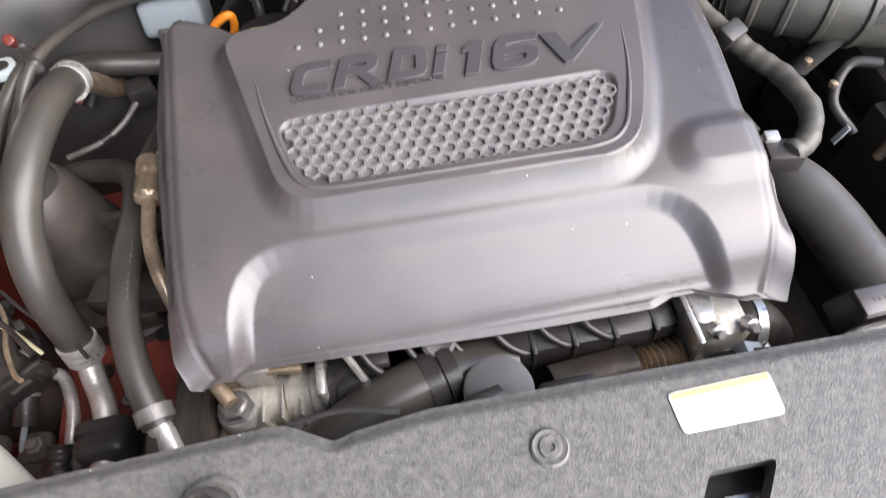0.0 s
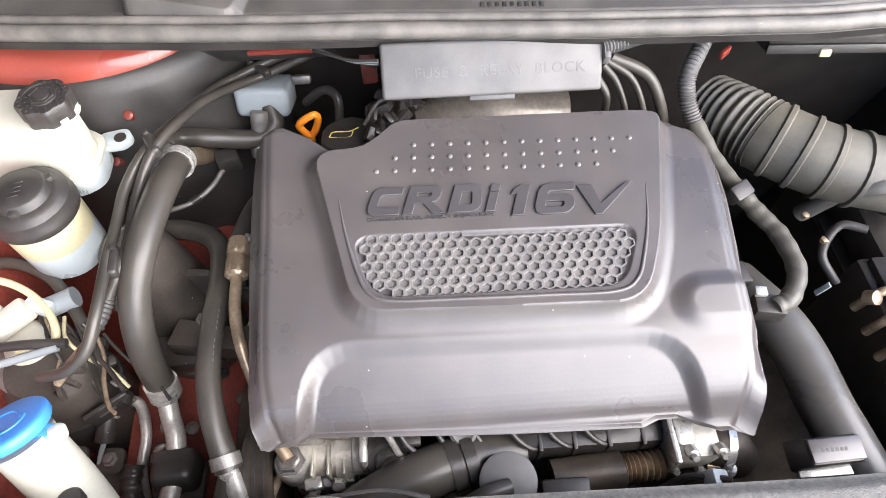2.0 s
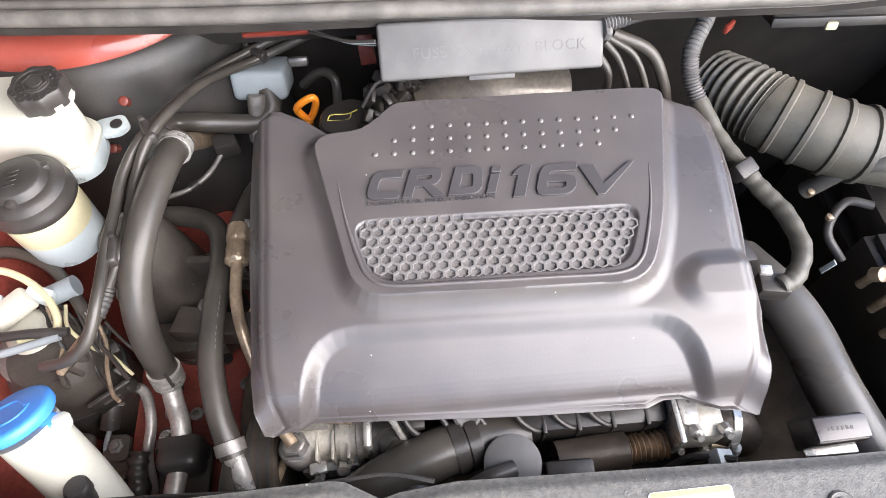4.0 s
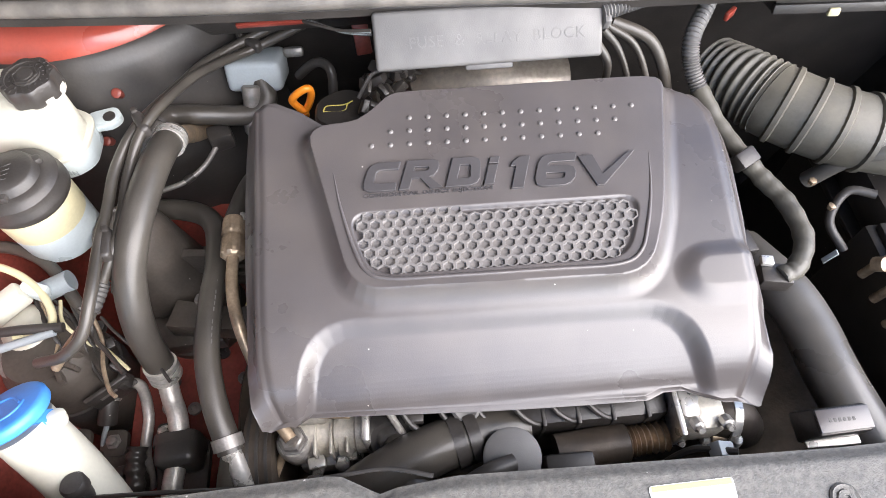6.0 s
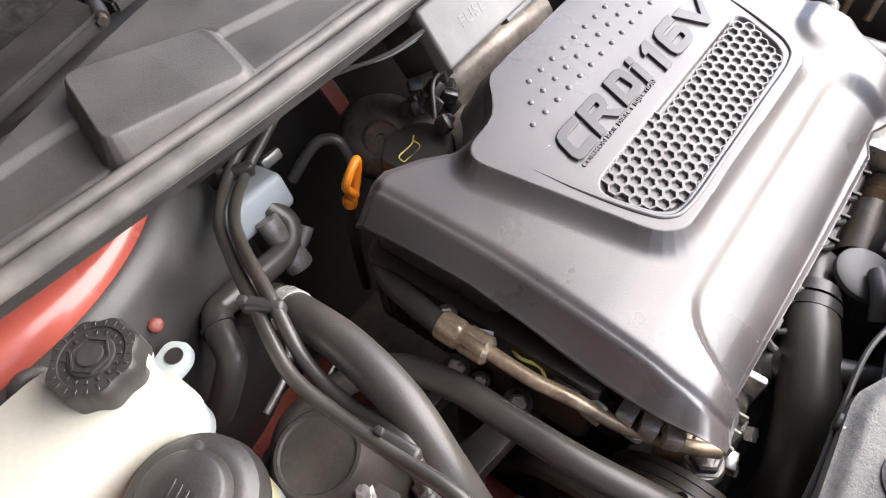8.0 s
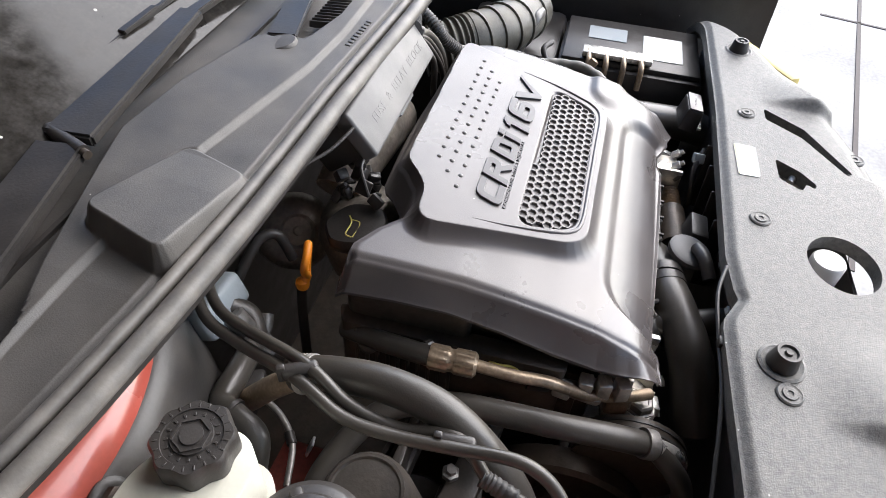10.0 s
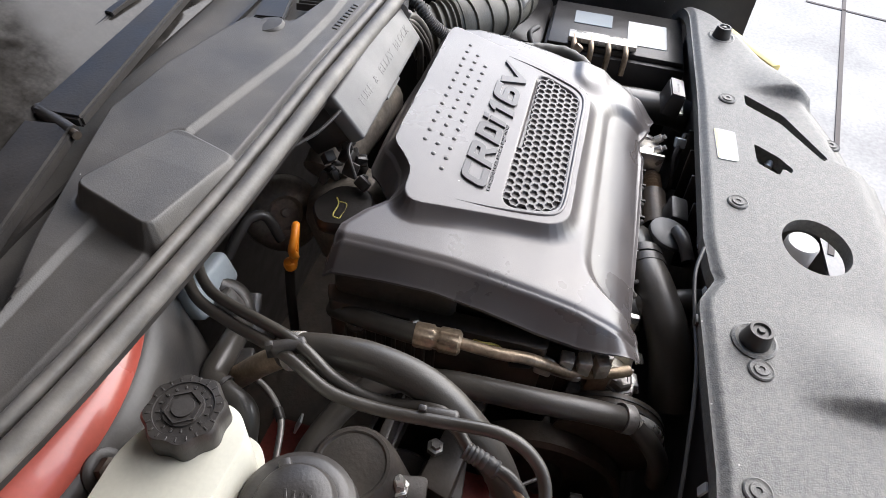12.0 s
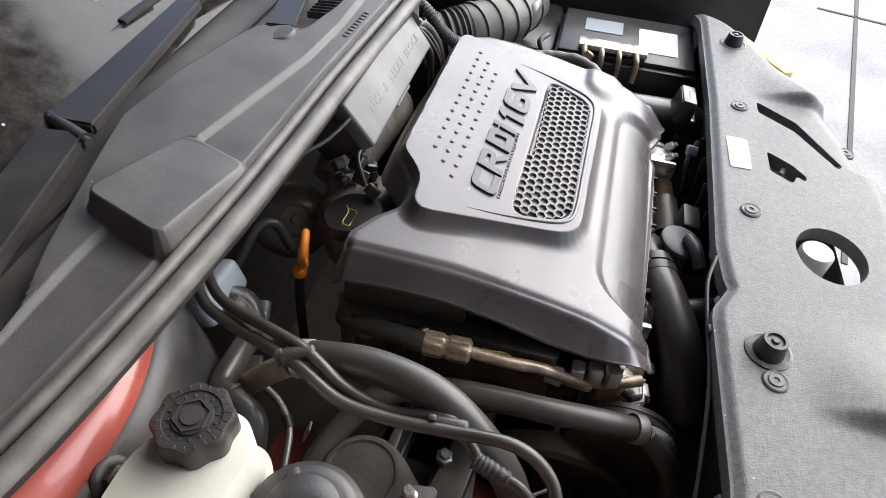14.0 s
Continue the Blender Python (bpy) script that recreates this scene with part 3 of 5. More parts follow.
def scuttle():
    top = thing("windscreen_scuttle", "dusty black plastic scuttle panel below the windscreen", "cowl panel", (0, 0.5, 1.0))
    nu, nv = 520, 320
    u, v = np.meshgrid(np.concatenate((np.linspace(-0.88, -0.43, 60), np.linspace(-0.425, -0.2, 280), np.linspace(-0.195, 0.88, nu - 340))), np.linspace(0, 1, nv), indexing="ij")
    ye, ze = cowl_edge(u)
    y = ye + 0.012 + (0.255 - (ye - 0.46) * 0.9) * v
    x = u
    z = ze - 0.002 + 0.12 * (y - ye)
    # rear ditch where the wiper spindles sit
    ditch = np.interp(x, [-0.9, -0.45, -0.395, -0.246, -0.157, -0.06, -0.04, -0.02, 0.05, 0.9], [0.56, 0.572, 0.588, 0.625, 0.62, 0.60, 0.594, 0.548, 0.535, 0.535])
    # the plateau behind the ledge
    ledge = np.interp(x, [-0.9, -0.239, -0.074, 0.012, 0.9], [0.6, 0.551, 0.522, 0.516, 0.516])
    z -= 0.022 * smoothstep(ditch, ditch + 0.01, y)
    pad = rounded([(-0.372, 0.513), (-0.265, 0.501), (-0.252, 0.558), (-0.352, 0.582)], 0.01, 4)
    off = smoothstep(-0.002, 0.012, sd_poly(x, y, pad))
    z += 0.005 * smoothstep(ledge, ledge + 0.006, y) * off
    z += (0.010 + 0.03 * (y - 0.5) + 0.12 * np.maximum(-0.26 - x, 0)) * smoothstep(0.009, -0.001, sd_poly(x, y, pad))
    z -= 0.004 * smoothstep(0.006, 0.0, np.abs(y - ye - 0.026) - 0.002) * off
    bm = bmesh.new()
    g = [[bm.verts.new((x[i, j], y[i, j], z[i, j])) for j in range(nv)] for i in range(nu)]
    for i in range(nu - 1):
        for j in range(nv - 1):
            bm.faces.new((g[i][j], g[i + 1][j], g[i + 1][j + 1], g[i][j + 1]))
    ext = bmesh.ops.extrude_edge_only(bm, edges=[e for e in bm.edges if e.is_boundary])
    for w in ext["geom"]:
        if isinstance(w, bmesh.types.BMVert):
            w.co.z -= 0.02
    part("moulding", bm, M_COWL, top)
    seal = []
    for q in np.linspace(-0.88, 0.88, 40):
        e, h = cowl_edge(q)
        seal.append((q, e + 0.002, h))
    part("bulb_seal", tube(seal, 0.0085, 14, 2), M_SEAL, top, "rubber bonnet seal")
    seal = [(q[0], q[1] + 0.016, q[2] + 0.003) for q in seal]
    part("seal_channel", tube(seal, 0.0055, 10, 2), M_SEAL, top, "rubber seal channel")
    rail = []
    for q in np.linspace(-0.88, 0.88, 40):
        e, h = cowl_edge(q)
        rail.append((q, e + 0.014, h - 0.016))
    part("steel_flange", tube(rail, 0.012, 8, 2), M_BLACK, top, "dark painted steel flange")
    for i in range(9):
        sx = -0.005 + 0.0078 * i
        e, h = cowl_edge(sx)
        part("drain_slot", block((0.0045, 0.0065, 0.0012), pose(sx, float(e) + 0.04, float(h) - 0.002 + 0.12 * 0.04 + 0.0004, 7), 0.0005), M_RUBBER, top)
    return top


scuttle()


# ---- bay walls and floor ----
def sheet(name, corners, mat, label, category="body panel", thick=0.004, n=12):
    """A thick bilinear panel between four corners."""
    a, b, c, d = (np.array(q, float) for q in corners)
    bm = bmesh.new()
    nrm = np.cross(b - a, d - a)
    nrm = nrm / np.linalg.norm(nrm)
    lay = []
    for o in (0, thick):
        lay.append([[bm.verts.new((a * (1 - s) + b * s) * (1 - t) + (d * (1 - s) + c * s) * t + nrm * o) for t in np.linspace(0, 1, n)] for s in np.linspace(0, 1, n)])
    for g in lay:
        for i in range(n - 1):
            for j in range(n - 1):
                bm.faces.new((g[i][j], g[i + 1][j], g[i + 1][j + 1], g[i][j + 1]))
    for i in range(n - 1):
        for s in ((lay[0][i][0], lay[0][i + 1][0], lay[1][i + 1][0], lay[1][i][0]), (lay[0][i][-1], lay[0][i + 1][-1], lay[1][i + 1][-1], lay[1][i][-1]),
                  (lay[0][0][i], lay[0][0][i + 1], lay[1][0][i + 1], lay[1][0][i]), (lay[0][-1][i], lay[0][-1][i + 1], lay[1][-1][i + 1], lay[1][-1][i])):
            bm.faces.new(s)
    bmesh.ops.recalc_face_normals(bm, faces=bm.faces[:])
    return single(name, bm, mat, label, category, kind="structure")


sheet("undertray", [(-0.75, -0.2, 0.30), (0.75, -0.2, 0.30), (0.75, 0.8, 0.30), (-0.75, 0.8, 0.30)], M_DARK, "dark oily undertray below the engine", "undertray")
sheet("bulkhead", [(-0.75, 0.70, 0.3), (0.75, 0.70, 0.3), (0.75, 0.62, 1.03), (-0.75, 0.62, 1.03)], M_BLACK, "dark bulkhead behind the engine")
sheet("wall_front", [(-0.7, 0.02, 0.3), (0.52, 0.02, 0.3), (0.52, 0.02, 0.865), (-0.7, 0.02, 0.865)], M_BLACK, "dark radiator and fan shroud behind the panel")
sheet("wall_right", [(0.60, -0.1, 0.3), (0.60, 0.8, 0.3), (0.70, 0.8, 0.95), (0.70, -0.1, 0.95)], M_BLACK, "dark inner wing", "inner wing")
sheet("inner_wing", [(-0.44, -0.05, 0.42), (-0.44, 0.75, 0.42), (-0.62, 0.75, 0.93), (-0.62, -0.05, 0.93)], M_REDDIRT, "dusty red painted inner wing", "inner wing")
sheet("chassis_leg", [(-0.46, -0.05, 0.60), (-0.31, -0.05, 0.585), (-0.31, 0.5, 0.62), (-0.46, 0.5, 0.64)], M_REDDIRT, "dusty red painted chassis leg", "chassis leg", 0.05)

# ---- engine block under the cover ----
eng = thing("engine", "dark oily engine block under the cover", "engine", (0, 0.27, 0.5))
part("cylinder_head", block((0.44, 0.26, 0.16), pose(-0.01, 0.29, 0.80), 0.015), M_DARK, eng)
part("block_casting", block((0.42, 0.22, 0.36), pose(-0.01, 0.28, 0.54), 0.02), M_DARK, eng)
for i in range(9):
    part("casting_rib", block((0.012, 0.02, 0.085), pose(-0.236, 0.19 + 0.025 * i, 0.80, 0, 0, 0), 0.004), M_DARK, eng)

# ---- fuse and relay box ----
fuse = thing("fuse_box", "dusty grey plastic fuse box with raised lettering", "fuse box", (0, 0.46, 0.96))
mf = pose(0.002, 0.4535, 0.991, 53)
part("lid", block((0.236, 0.058, 0.02), mf @ pose(0, 0, -0.010), 0.004, 3), M_GREYBOX, fuse)
part("box_body", block((0.226, 0.052, 0.055), mf @ pose(0, 0, -0.046), 0.004), M_BLACK, fuse, "black box body")
part("latch", block((0.05, 0.008, 0.012), mf @ pose(-0.0, -0.0305, -0.012), 0.002), M_GREYBOX, fuse)
part("lettering", lettering("FUSE  &  RELAY  BLOCK", 0.0155, mf @ pose(-0.083, -0.008, 0.0), 0.0002, 0, 1.0, 0.0001, 1.12), M_GREYBOX, fuse, "raised lettering")

# ---- brake fluid reservoir ----


def scallop(n, deep):
    return lambda a, r: 1 - deep * (0.5 + 0.5 * math.cos(n * a)) if r > 0.027 else 1


res = thing("brake_reservoir", "cream plastic brake fluid reservoir with a black screw cap", "reservoir", (-0.49, 0.46, 0.86))
part("tank", prism(rounded([(-0.61, 0.432), (-0.472, 0.420), (-0.452, 0.436), (-0.452, 0.475), (-0.50, 0.50), (-0.61, 0.50)], 0.014, 5), 0.902, 0.963, 0.004), M_WHITE, res)
part("lower_tank", prism(rounded([(-0.61, 0.428), (-0.470, 0.416), (-0.447, 0.433), (-0.447, 0.48), (-0.50, 0.51), (-0.61, 0.505)], 0.018, 5), 0.874, 0.900, 0.004), M_CLEAR, res, "translucent lower half")
part("seam_flange", prism(rounded([(-0.61, 0.427), (-0.471, 0.4145), (-0.4455, 0.432), (-0.4455, 0.481), (-0.50, 0.512), (-0.61, 0.507)], 0.016, 5), 0.8985, 0.9035, 0.0015), M_WHITE, res)
part("neck", lathe([(0.026, 0.96), (0.026, 0.968)], pose(-0.471, 0.463, 0), 24), M_WHITE, res)
m_cap = pose(-0.473, 0.463, 0.984) @ Matrix.Scale(0.79, 4)
cap = part("screw_cap", lathe([(0.034, -0.028), (0.0365, -0.026), (0.0365, -0.004), (0.034, 0.0), (0.026, 0.0005), (0.0255, -0.001), (0.018, -0.001), (0.0175, 0.0012), (0.010, 0.0012), (0.0095, 0.003), (0.003, 0.003)], m_cap, 72, scallop(8, 0.09)), M_BLACK, res, "black scalloped cap")
for i in range(22):
    a = 2 * math.pi * i / 22
    part("moulded_mark", block((0.0045, 0.0016, 0.001), m_cap @ pose(0.0295 * math.cos(a), 0.0295 * math.sin(a), 0.0003, 0, 0, math.degrees(a)), 0.0003, 1), M_BLACK, cap)
for i in range(16):
    a = 2 * math.pi * i / 16
    part("moulded_mark", block((0.0036, 0.0022, 0.001), m_cap @ pose(0.0212 * math.cos(a), 0.0212 * math.sin(a), -0.0006, 0, 0, math.degrees(a)), 0.0003, 1), M_BLACK, cap)
part("hexagon_ring", lathe([(0.0165, 0.0), (0.0165, 0.0022), (0.0150, 0.0022), (0.0150, 0.0)], m_cap @ pose(0, 0, 0.0008), 6), M_BLACK, cap)
part("mounting_ear", prism(rounded([(-0.462, 0.470), (-0.43, 0.474), (-0.421, 0.486), (-0.43, 0.503), (-0.462, 0.495)], 0.008, 4), 0.886, 0.894, 0.001), M_CLEAR, res)
part("ear_hole", lathe([(0.007, 0.8935), (0.007, 0.8955)], pose(-0.436, 0.487, 0), 16), M_BLACK, res)

part("level_mark", lettering("MIN", 0.009, pose(-0.478, 0.4165, 0.882, 90, 0, -5), 0.0003, 0, 1.0, 0, 1.2), M_PALE, res, "moulded level mark")
res.location += Vector((0.007, -0.014, 0.002))

# ---- power steering reservoir ----
ps = thing("steering_reservoir", "translucent power steering reservoir with a black cap", "reservoir", (-0.5, 0.355, 0.82))
mp = pose(-0.490, 0.364, 0.949)
part("bottle", lathe([(0.036, -0.125), (0.041, -0.118), (0.042, -0.08)], mp, 32), M_CLEAR, ps)
part("fluid_band", lathe([(0.042, -0.0798), (0.0425, -0.045), (0.041, -0.035)], mp, 32), M_YELLOW, ps, "yellowish fluid level band")
steer_cap = part("cap", lathe([(0.044, -0.044), (0.0455, -0.042), (0.0455, -0.034), (0.043, -0.031), (0.043, -0.022), (0.039, -0.018), (0.036, -0.015), (0.030, -0.014), (0.027, -0.007), (0.025, -0.005), (0.008, -0.004)], mp, 36), M_BLACK, ps, "black ribbed cap")
part("grip", block((0.052, 0.011, 0.010), mp @ pose(0, 0, -0.010, 0, 0, 35), 0.003), M_BLACK, steer_cap)
for i in range(9):
    ang = math.radians(150 + 12 * i)
    part("moulded_bar", block((0.0018, 0.006, 0.001), mp @ pose(0.0335 * math.cos(ang), 0.0335 * math.sin(ang), -0.0132, 0, 0, math.degrees(ang)), 0.0003, 1), M_BLACK, steer_cap)
for i in range(3):
    part("lug", block((0.016, 0.010, 0.009), mp @ pose(0, 0, -0.012, 0, 0, 35 + 120 * i) @ pose(0.026, 0, 0), 0.003), M_BLACK, steer_cap)
for i in range(4):
    part("raised_mark", block((0.011, 0.0022, 0.0008), mp @ pose(0.0, -0.012 + 0.006 * i, -0.0038, 0, 0, 20), 0.0003, 1), M_BLACK, steer_cap)
part("outlet", tube([(-0.470, 0.362, 0.835), (-0.447, 0.366, 0.828)], 0.010, 12), M_CLEAR, ps)

# ---- hoses and pipes ----


def clamp(at, along, r, parent, mat=None, wide=0.008, turns=1):
    d = Vector(along).normalized()
    q = d.to_track_quat("Z", "Y").to_matrix().to_4x4()
    for i in range(turns):
        prof = [(r * 0.98, -wide / 2), (r + 0.0018, -wide / 2), (r + 0.0018, wide / 2), (r * 0.98, wide / 2)]
        part("clamp", lathe(prof, Matrix.Translation(Vector(at) + d * (i - (turns - 1) / 2) * wide * 1.25) @ q, 24), mat or M_STEEL, parent, "plated hose clamp")


h1 = thing("coolant_hose", "thick grey-black rubber coolant hose arching beside the engine", "hose", (-0.37, 0.3, 0.77))
line = [(-0.350, 0.436, 0.898), (-0.352, 0.40, 0.914), (-0.355, 0.352, 0.924), (-0.363, 0.300, 0.918), (-0.374, 0.258, 0.888), (-0.379, 0.225, 0.835), (-0.378, 0.205, 0.765)]
part("hose", tube(line, 0.0158, 18, 8), M_HOSE, h1)
clamp((-0.351, 0.424, 0.903), (0, -1, 0.35), 0.0162, h1, M_STEEL, 0.006, 2)
clamp((-0.378, 0.207, 0.778), (0, 0.3, 1), 0.0162, h1, M_STEEL, 0.006, 3)
part("metal_stub", tube([(-0.378, 0.206, 0.772), (-0.374, 0.182, 0.755), (-0.367, 0.160, 0.748), (-0.366, 0.13, 0.737), (-0.370, 0.094, 0.733), (-0.371, 0.06, 0.725)], 0.0108, 14), M_ALU, h1, "dull metal stub pipe")
part("inlet_pipe", tube([(-0.351, 0.432, 0.897), (-0.354, 0.465, 0.866), (-0.357, 0.499, 0.83), (-0.352, 0.535, 0.80)], 0.0115, 14), M_BRASS, h1, "tarnished metal pipe")
part("pipe_flange", lathe([(0.015, -0.004), (0.017, -0.002), (0.017, 0.003), (0.013, 0.006)], pose(-0.353, 0.53, 0.804, 60, 0, 0), 20), M_DARK, h1)

h2 = thing("return_hose", "black rubber hose bending round the engine mount", "hose", (-0.36, 0.3, 0.7))
part("hose", tube([(-0.447, 0.364, 0.828), (-0.425, 0.395, 0.80), (-0.396, 0.406, 0.80), (-0.345, 0.385, 0.815), (-0.318, 0.352, 0.83), (-0.308, 0.30, 0.84), (-0.308, 0.25, 0.846), (-0.306, 0.194, 0.846), (-0.297, 0.145, 0.836), (-0.284, 0.102, 0.815)], 0.0125, 16, 8), M_HOSE, h2)
clamp((-0.286, 0.110, 0.820), (0.014, -0.05, -0.02), 0.0132, h2, M_BOLT, 0.012, 1)
part("metal_end", tube([(-0.285, 0.105, 0.817), (-0.275, 0.075, 0.79), (-0.262, 0.055, 0.74)], 0.010, 14), M_STEEL, h2, "bright metal pipe end")
clamp((-0.436, 0.384, 0.812), (-0.02, -0.03, 0.03), 0.0132, h2, M_BLACK, 0.02, 1)

for i in range(12):
    q = path([(-0.308, 0.30, 0.84), (-0.308, 0.25, 0.846), (-0.306, 0.194, 0.846), (-0.292, 0.14, 0.838)], 8)[2 + i + i // 4]
    part("printed_bar", block((0.0012, 0.0045, 0.0006), pose(q[0] + 0.008, q[1], q[2] + 0.0097, 0, 38, 2), 0.0002, 1), M_GREYBOX, h2)
h3 = thing("heater_hose", "black rubber heater hose with a sharp elbow", "hose", (-0.36, 0.5, 0.86))
part("hose", tube([(-0.270, 0.552, 0.858), (-0.266, 0.533, 0.843), (-0.288, 0.517, 0.836), (-0.34, 0.507, 0.853), (-0.376, 0.502, 0.860), (-0.39, 0.480, 0.867), (-0.40, 0.458, 0.860), (-0.42, 0.455, 0.835), (-0.435, 0.46, 0.81)], 0.0125, 16, 8), M_HOSE, h3)
clamp((-0.387, 0.486, 0.866), (0.3, 1, 0.2), 0.013, h3, M_BLACK, 0.004)

cab = thing("wiring_loom", "pair of sheathed cables held by black clips", "cable", (-0.36, 0.42, 0.9))
base = [(-0.16, 0.60, 0.93), (-0.22, 0.585, 0.915), (-0.273, 0.57, 0.902), (-0.315, 0.535, 0.908), (-0.340, 0.49, 0.920), (-0.368, 0.421, 0.934), (-0.386, 0.375, 0.921), (-0.389, 0.33, 0.914), (-0.387, 0.283, 0.918)]


def twined(side):
    """One cable of the pair, wound loosely about their common line."""
    out = []
    for i, p in enumerate(base):
        a, b = Vector(base[max(i - 1, 0)]), Vector(base[min(i + 1, len(base) - 1)])
        across = (b - a).cross(Vector((0, 0, 1))).normalized()
        turn = 0.6 * math.sin(i * 1.1)
        q = Vector(p) + side * 0.0068 * (across * math.cos(turn) + Vector((0, 0, 1)) * math.sin(turn))
        out.append(tuple(q))
    return out


part("cable", tube(twined(1) + [(-0.391, 0.229, 0.920), (-0.401, 0.197, 0.903), (-0.425, 0.186, 0.885), (-0.46, 0.19, 0.865)], 0.0056, 12, 8), M_HOSE, cab)
part("cable", tube(twined(-1) + [(-0.40, 0.25, 0.892), (-0.41, 0.215, 0.886), (-0.435, 0.19, 0.87)], 0.0054, 12, 8), M_HOSE, cab)
part("sleeve", tube([(-0.398, 0.258, 0.894), (-0.401, 0.245, 0.891), (-0.406, 0.228, 0.888)], lambda t: 0.0078 + 0.0006 * math.cos(t * 40), 12, 10), M_RUBBER, cab, "black joining sleeve")
part("metal_tail", tube([(-0.41, 0.215, 0.886), (-0.425, 0.20, 0.878), (-0.445, 0.185, 0.86)], 0.0045, 10), M_BRASS, cab, "brass pipe end")
for (x, y, z), a in (((-0.368, 0.421, 0.934), -62), ((-0.387, 0.283, 0.917), -85), ((-0.273, 0.57, 0.902), -35)):
    clip = part("cable_clip", block((0.011, 0.031, 0.015), pose(x, y, z, 0, 0, a + 90), 0.004, 3), M_BLACK, cab, "black plastic clip")
    part("latch", block((0.006, 0.007, 0.019), pose(x, y, z, 0, 0, a + 90) @ pose(0, 0.015, 0.001), 0.0015), M_BLACK, clip)

ac = thing("pressure_pipe", "tarnished metal pipe with a crimped ferrule and dark hose", "pipe", (-0.26, 0.25, 0.8))
part("hose", tube([(-0.25, 0.43, 0.84), (-0.27, 0.39, 0.862), (-0.281, 0.34, 0.872), (-0.281, 0.325, 0.873)], 0.0105, 14), M_HOSE, ac)
part("ferrule", lathe([(0.0118, 0), (0.0125, 0.002), (0.0125, 0.018), (0.0112, 0.020), (0.0112, 0.024), (0.0125, 0.026), (0.0125, 0.044), (0.0095, 0.047)], Matrix.Translation((-0.2815, 0.332, 0.8725)) @ Vector((0.03, -1, 0)).to_track_quat("Z", "Y").to_matrix().to_4x4(), 64, lambda a, r: 1 + 0.045 * math.tanh(3 * math.cos(8 * a)) if r > 0.0121 else 1), M_BRASS, ac, "crimped metal ferrule")
part("pipe", tube([(-0.280, 0.29, 0.873), (-0.279, 0.25, 0.869), (-0.272, 0.215, 0.862), (-0.262, 0.185, 0.842), (-0.254, 0.165, 0.832), (-0.24, 0.13, 0.825), (-0.226, 0.108, 0.818)], 0.0062, 12), M_BRASS, ac)

# ---- engine mount ----
mount = thing("engine_mount", "black cast engine mount with a domed top and arms", "engine mount", (-0.38, 0.34, 0.66))
part("dome", lathe([(0.058, 0.735), (0.054, 0.76), (0.043, 0.825), (0.038, 0.842), (0.034, 0.8475), (0.031, 0.8475), (0.0295, 0.8455), (0.008, 0.846)], pose(-0.376, 0.315, 0.002, -3, -2, 12), 26), M_CASTBLACK, mount)
part("web", prism([(-0.372, 0.348), (-0.30, 0.34), (-0.30, 0.334), (-0.372, 0.336)], 0.745, 0.80, 0.0015), M_CASTBLACK, mount)
part("bolt", lathe([(0.009, 0), (0.009, 0.007), (0.006, 0.008), (0.005, 0.012)], pose(-0.345, 0.29, 0.772, 5, 0, 10), 6), M_BOLT, mount)
part("foot_plate", prism(rounded([(-0.435, 0.33), (-0.405, 0.335), (-0.395, 0.285), (-0.43, 0.282)], 0.008, 3), 0.81, 0.82, 0.002), M_CASTBLACK, mount)
part("lower_ring", lathe([(0.060, 0.66), (0.063, 0.665), (0.063, 0.69), (0.057, 0.694), (0.057, 0.705), (0.062, 0.709), (0.062, 0.725), (0.055, 0.735)], pose(-0.387, 0.325, -0.012), 36), M_CASTBLACK, mount)
part("rib", block((0.075, 0.005, 0.014), pose(-0.315, 0.355, 0.768, 0, 4, -10), 0.001), M_CASTBLACK, mount)
part("rib", block((0.075, 0.005, 0.014), pose(-0.315, 0.335, 0.766, 0, 4, -10), 0.001), M_CASTBLACK, mount)
part("arm", prism([(-0.37, 0.37), (-0.25, 0.345), (-0.25, 0.32), (-0.365, 0.335)], 0.735, 0.76, 0.003), M_CASTBLACK, mount)
part("arm", prism([(-0.38, 0.30), (-0.25, 0.27), (-0.25, 0.245), (-0.39, 0.265)], 0.735, 0.765, 0.003), M_CASTBLACK, mount)
part("bracket", prism([(-0.43, 0.31), (-0.34, 0.30), (-0.33, 0.255), (-0.40, 0.25)], 0.71, 0.735, 0.003), M_CASTBLACK, mount)
part("bolt", lathe([(0.010, 0), (0.010, 0.007), (0.007, 0.008), (0.006, 0.02), (0.004, 0.022)], pose(-0.4147, 0.309, 0.82), 6), M_STEEL, mount, "bright bolt")

# ---- pale box and valve at the bulkhead ----
pb = thing("pressure_sensor_box", "pale grey plastic valve housing on the bulkhead", "valve", (-0.262, 0.57, 0.84))
part("housing", block((0.07, 0.055, 0.040), pose(-0.276, 0.572, 0.860, -18, 0, -4), 0.008, 3), M_PALE, pb)
part("lug", block((0.026, 0.010, 0.013), pose(-0.228, 0.585, 0.872, -22), 0.004), M_BOLT, pb)
valve_axis = Matrix.Translation((-0.285, 0.507, 0.813)) @ Vector((-0.05, -0.55, -0.8)).to_track_quat("Z", "Y").to_matrix().to_4x4()
valve_body = part("valve_body", lathe([(0.010, -0.06), (0.012, -0.058), (0.012, -0.03), (0.0105, -0.028), (0.0105, -0.022), (0.0145, -0.02), (0.0148, -0.003), (0.0135, 0.0), (0.009, 0.0005), (0.0085, -0.0012), (0.002, -0.0012)], valve_axis, 28), M_BOLT, pb, "dull metal valve body")
for i in range(3):
    part("moulded_mark", block((0.007, 0.0016, 0.001), valve_axis @ pose(0, 0, -0.0008, 0, 0, 60 * i), 0.0003, 1), M_PALE, valve_body)
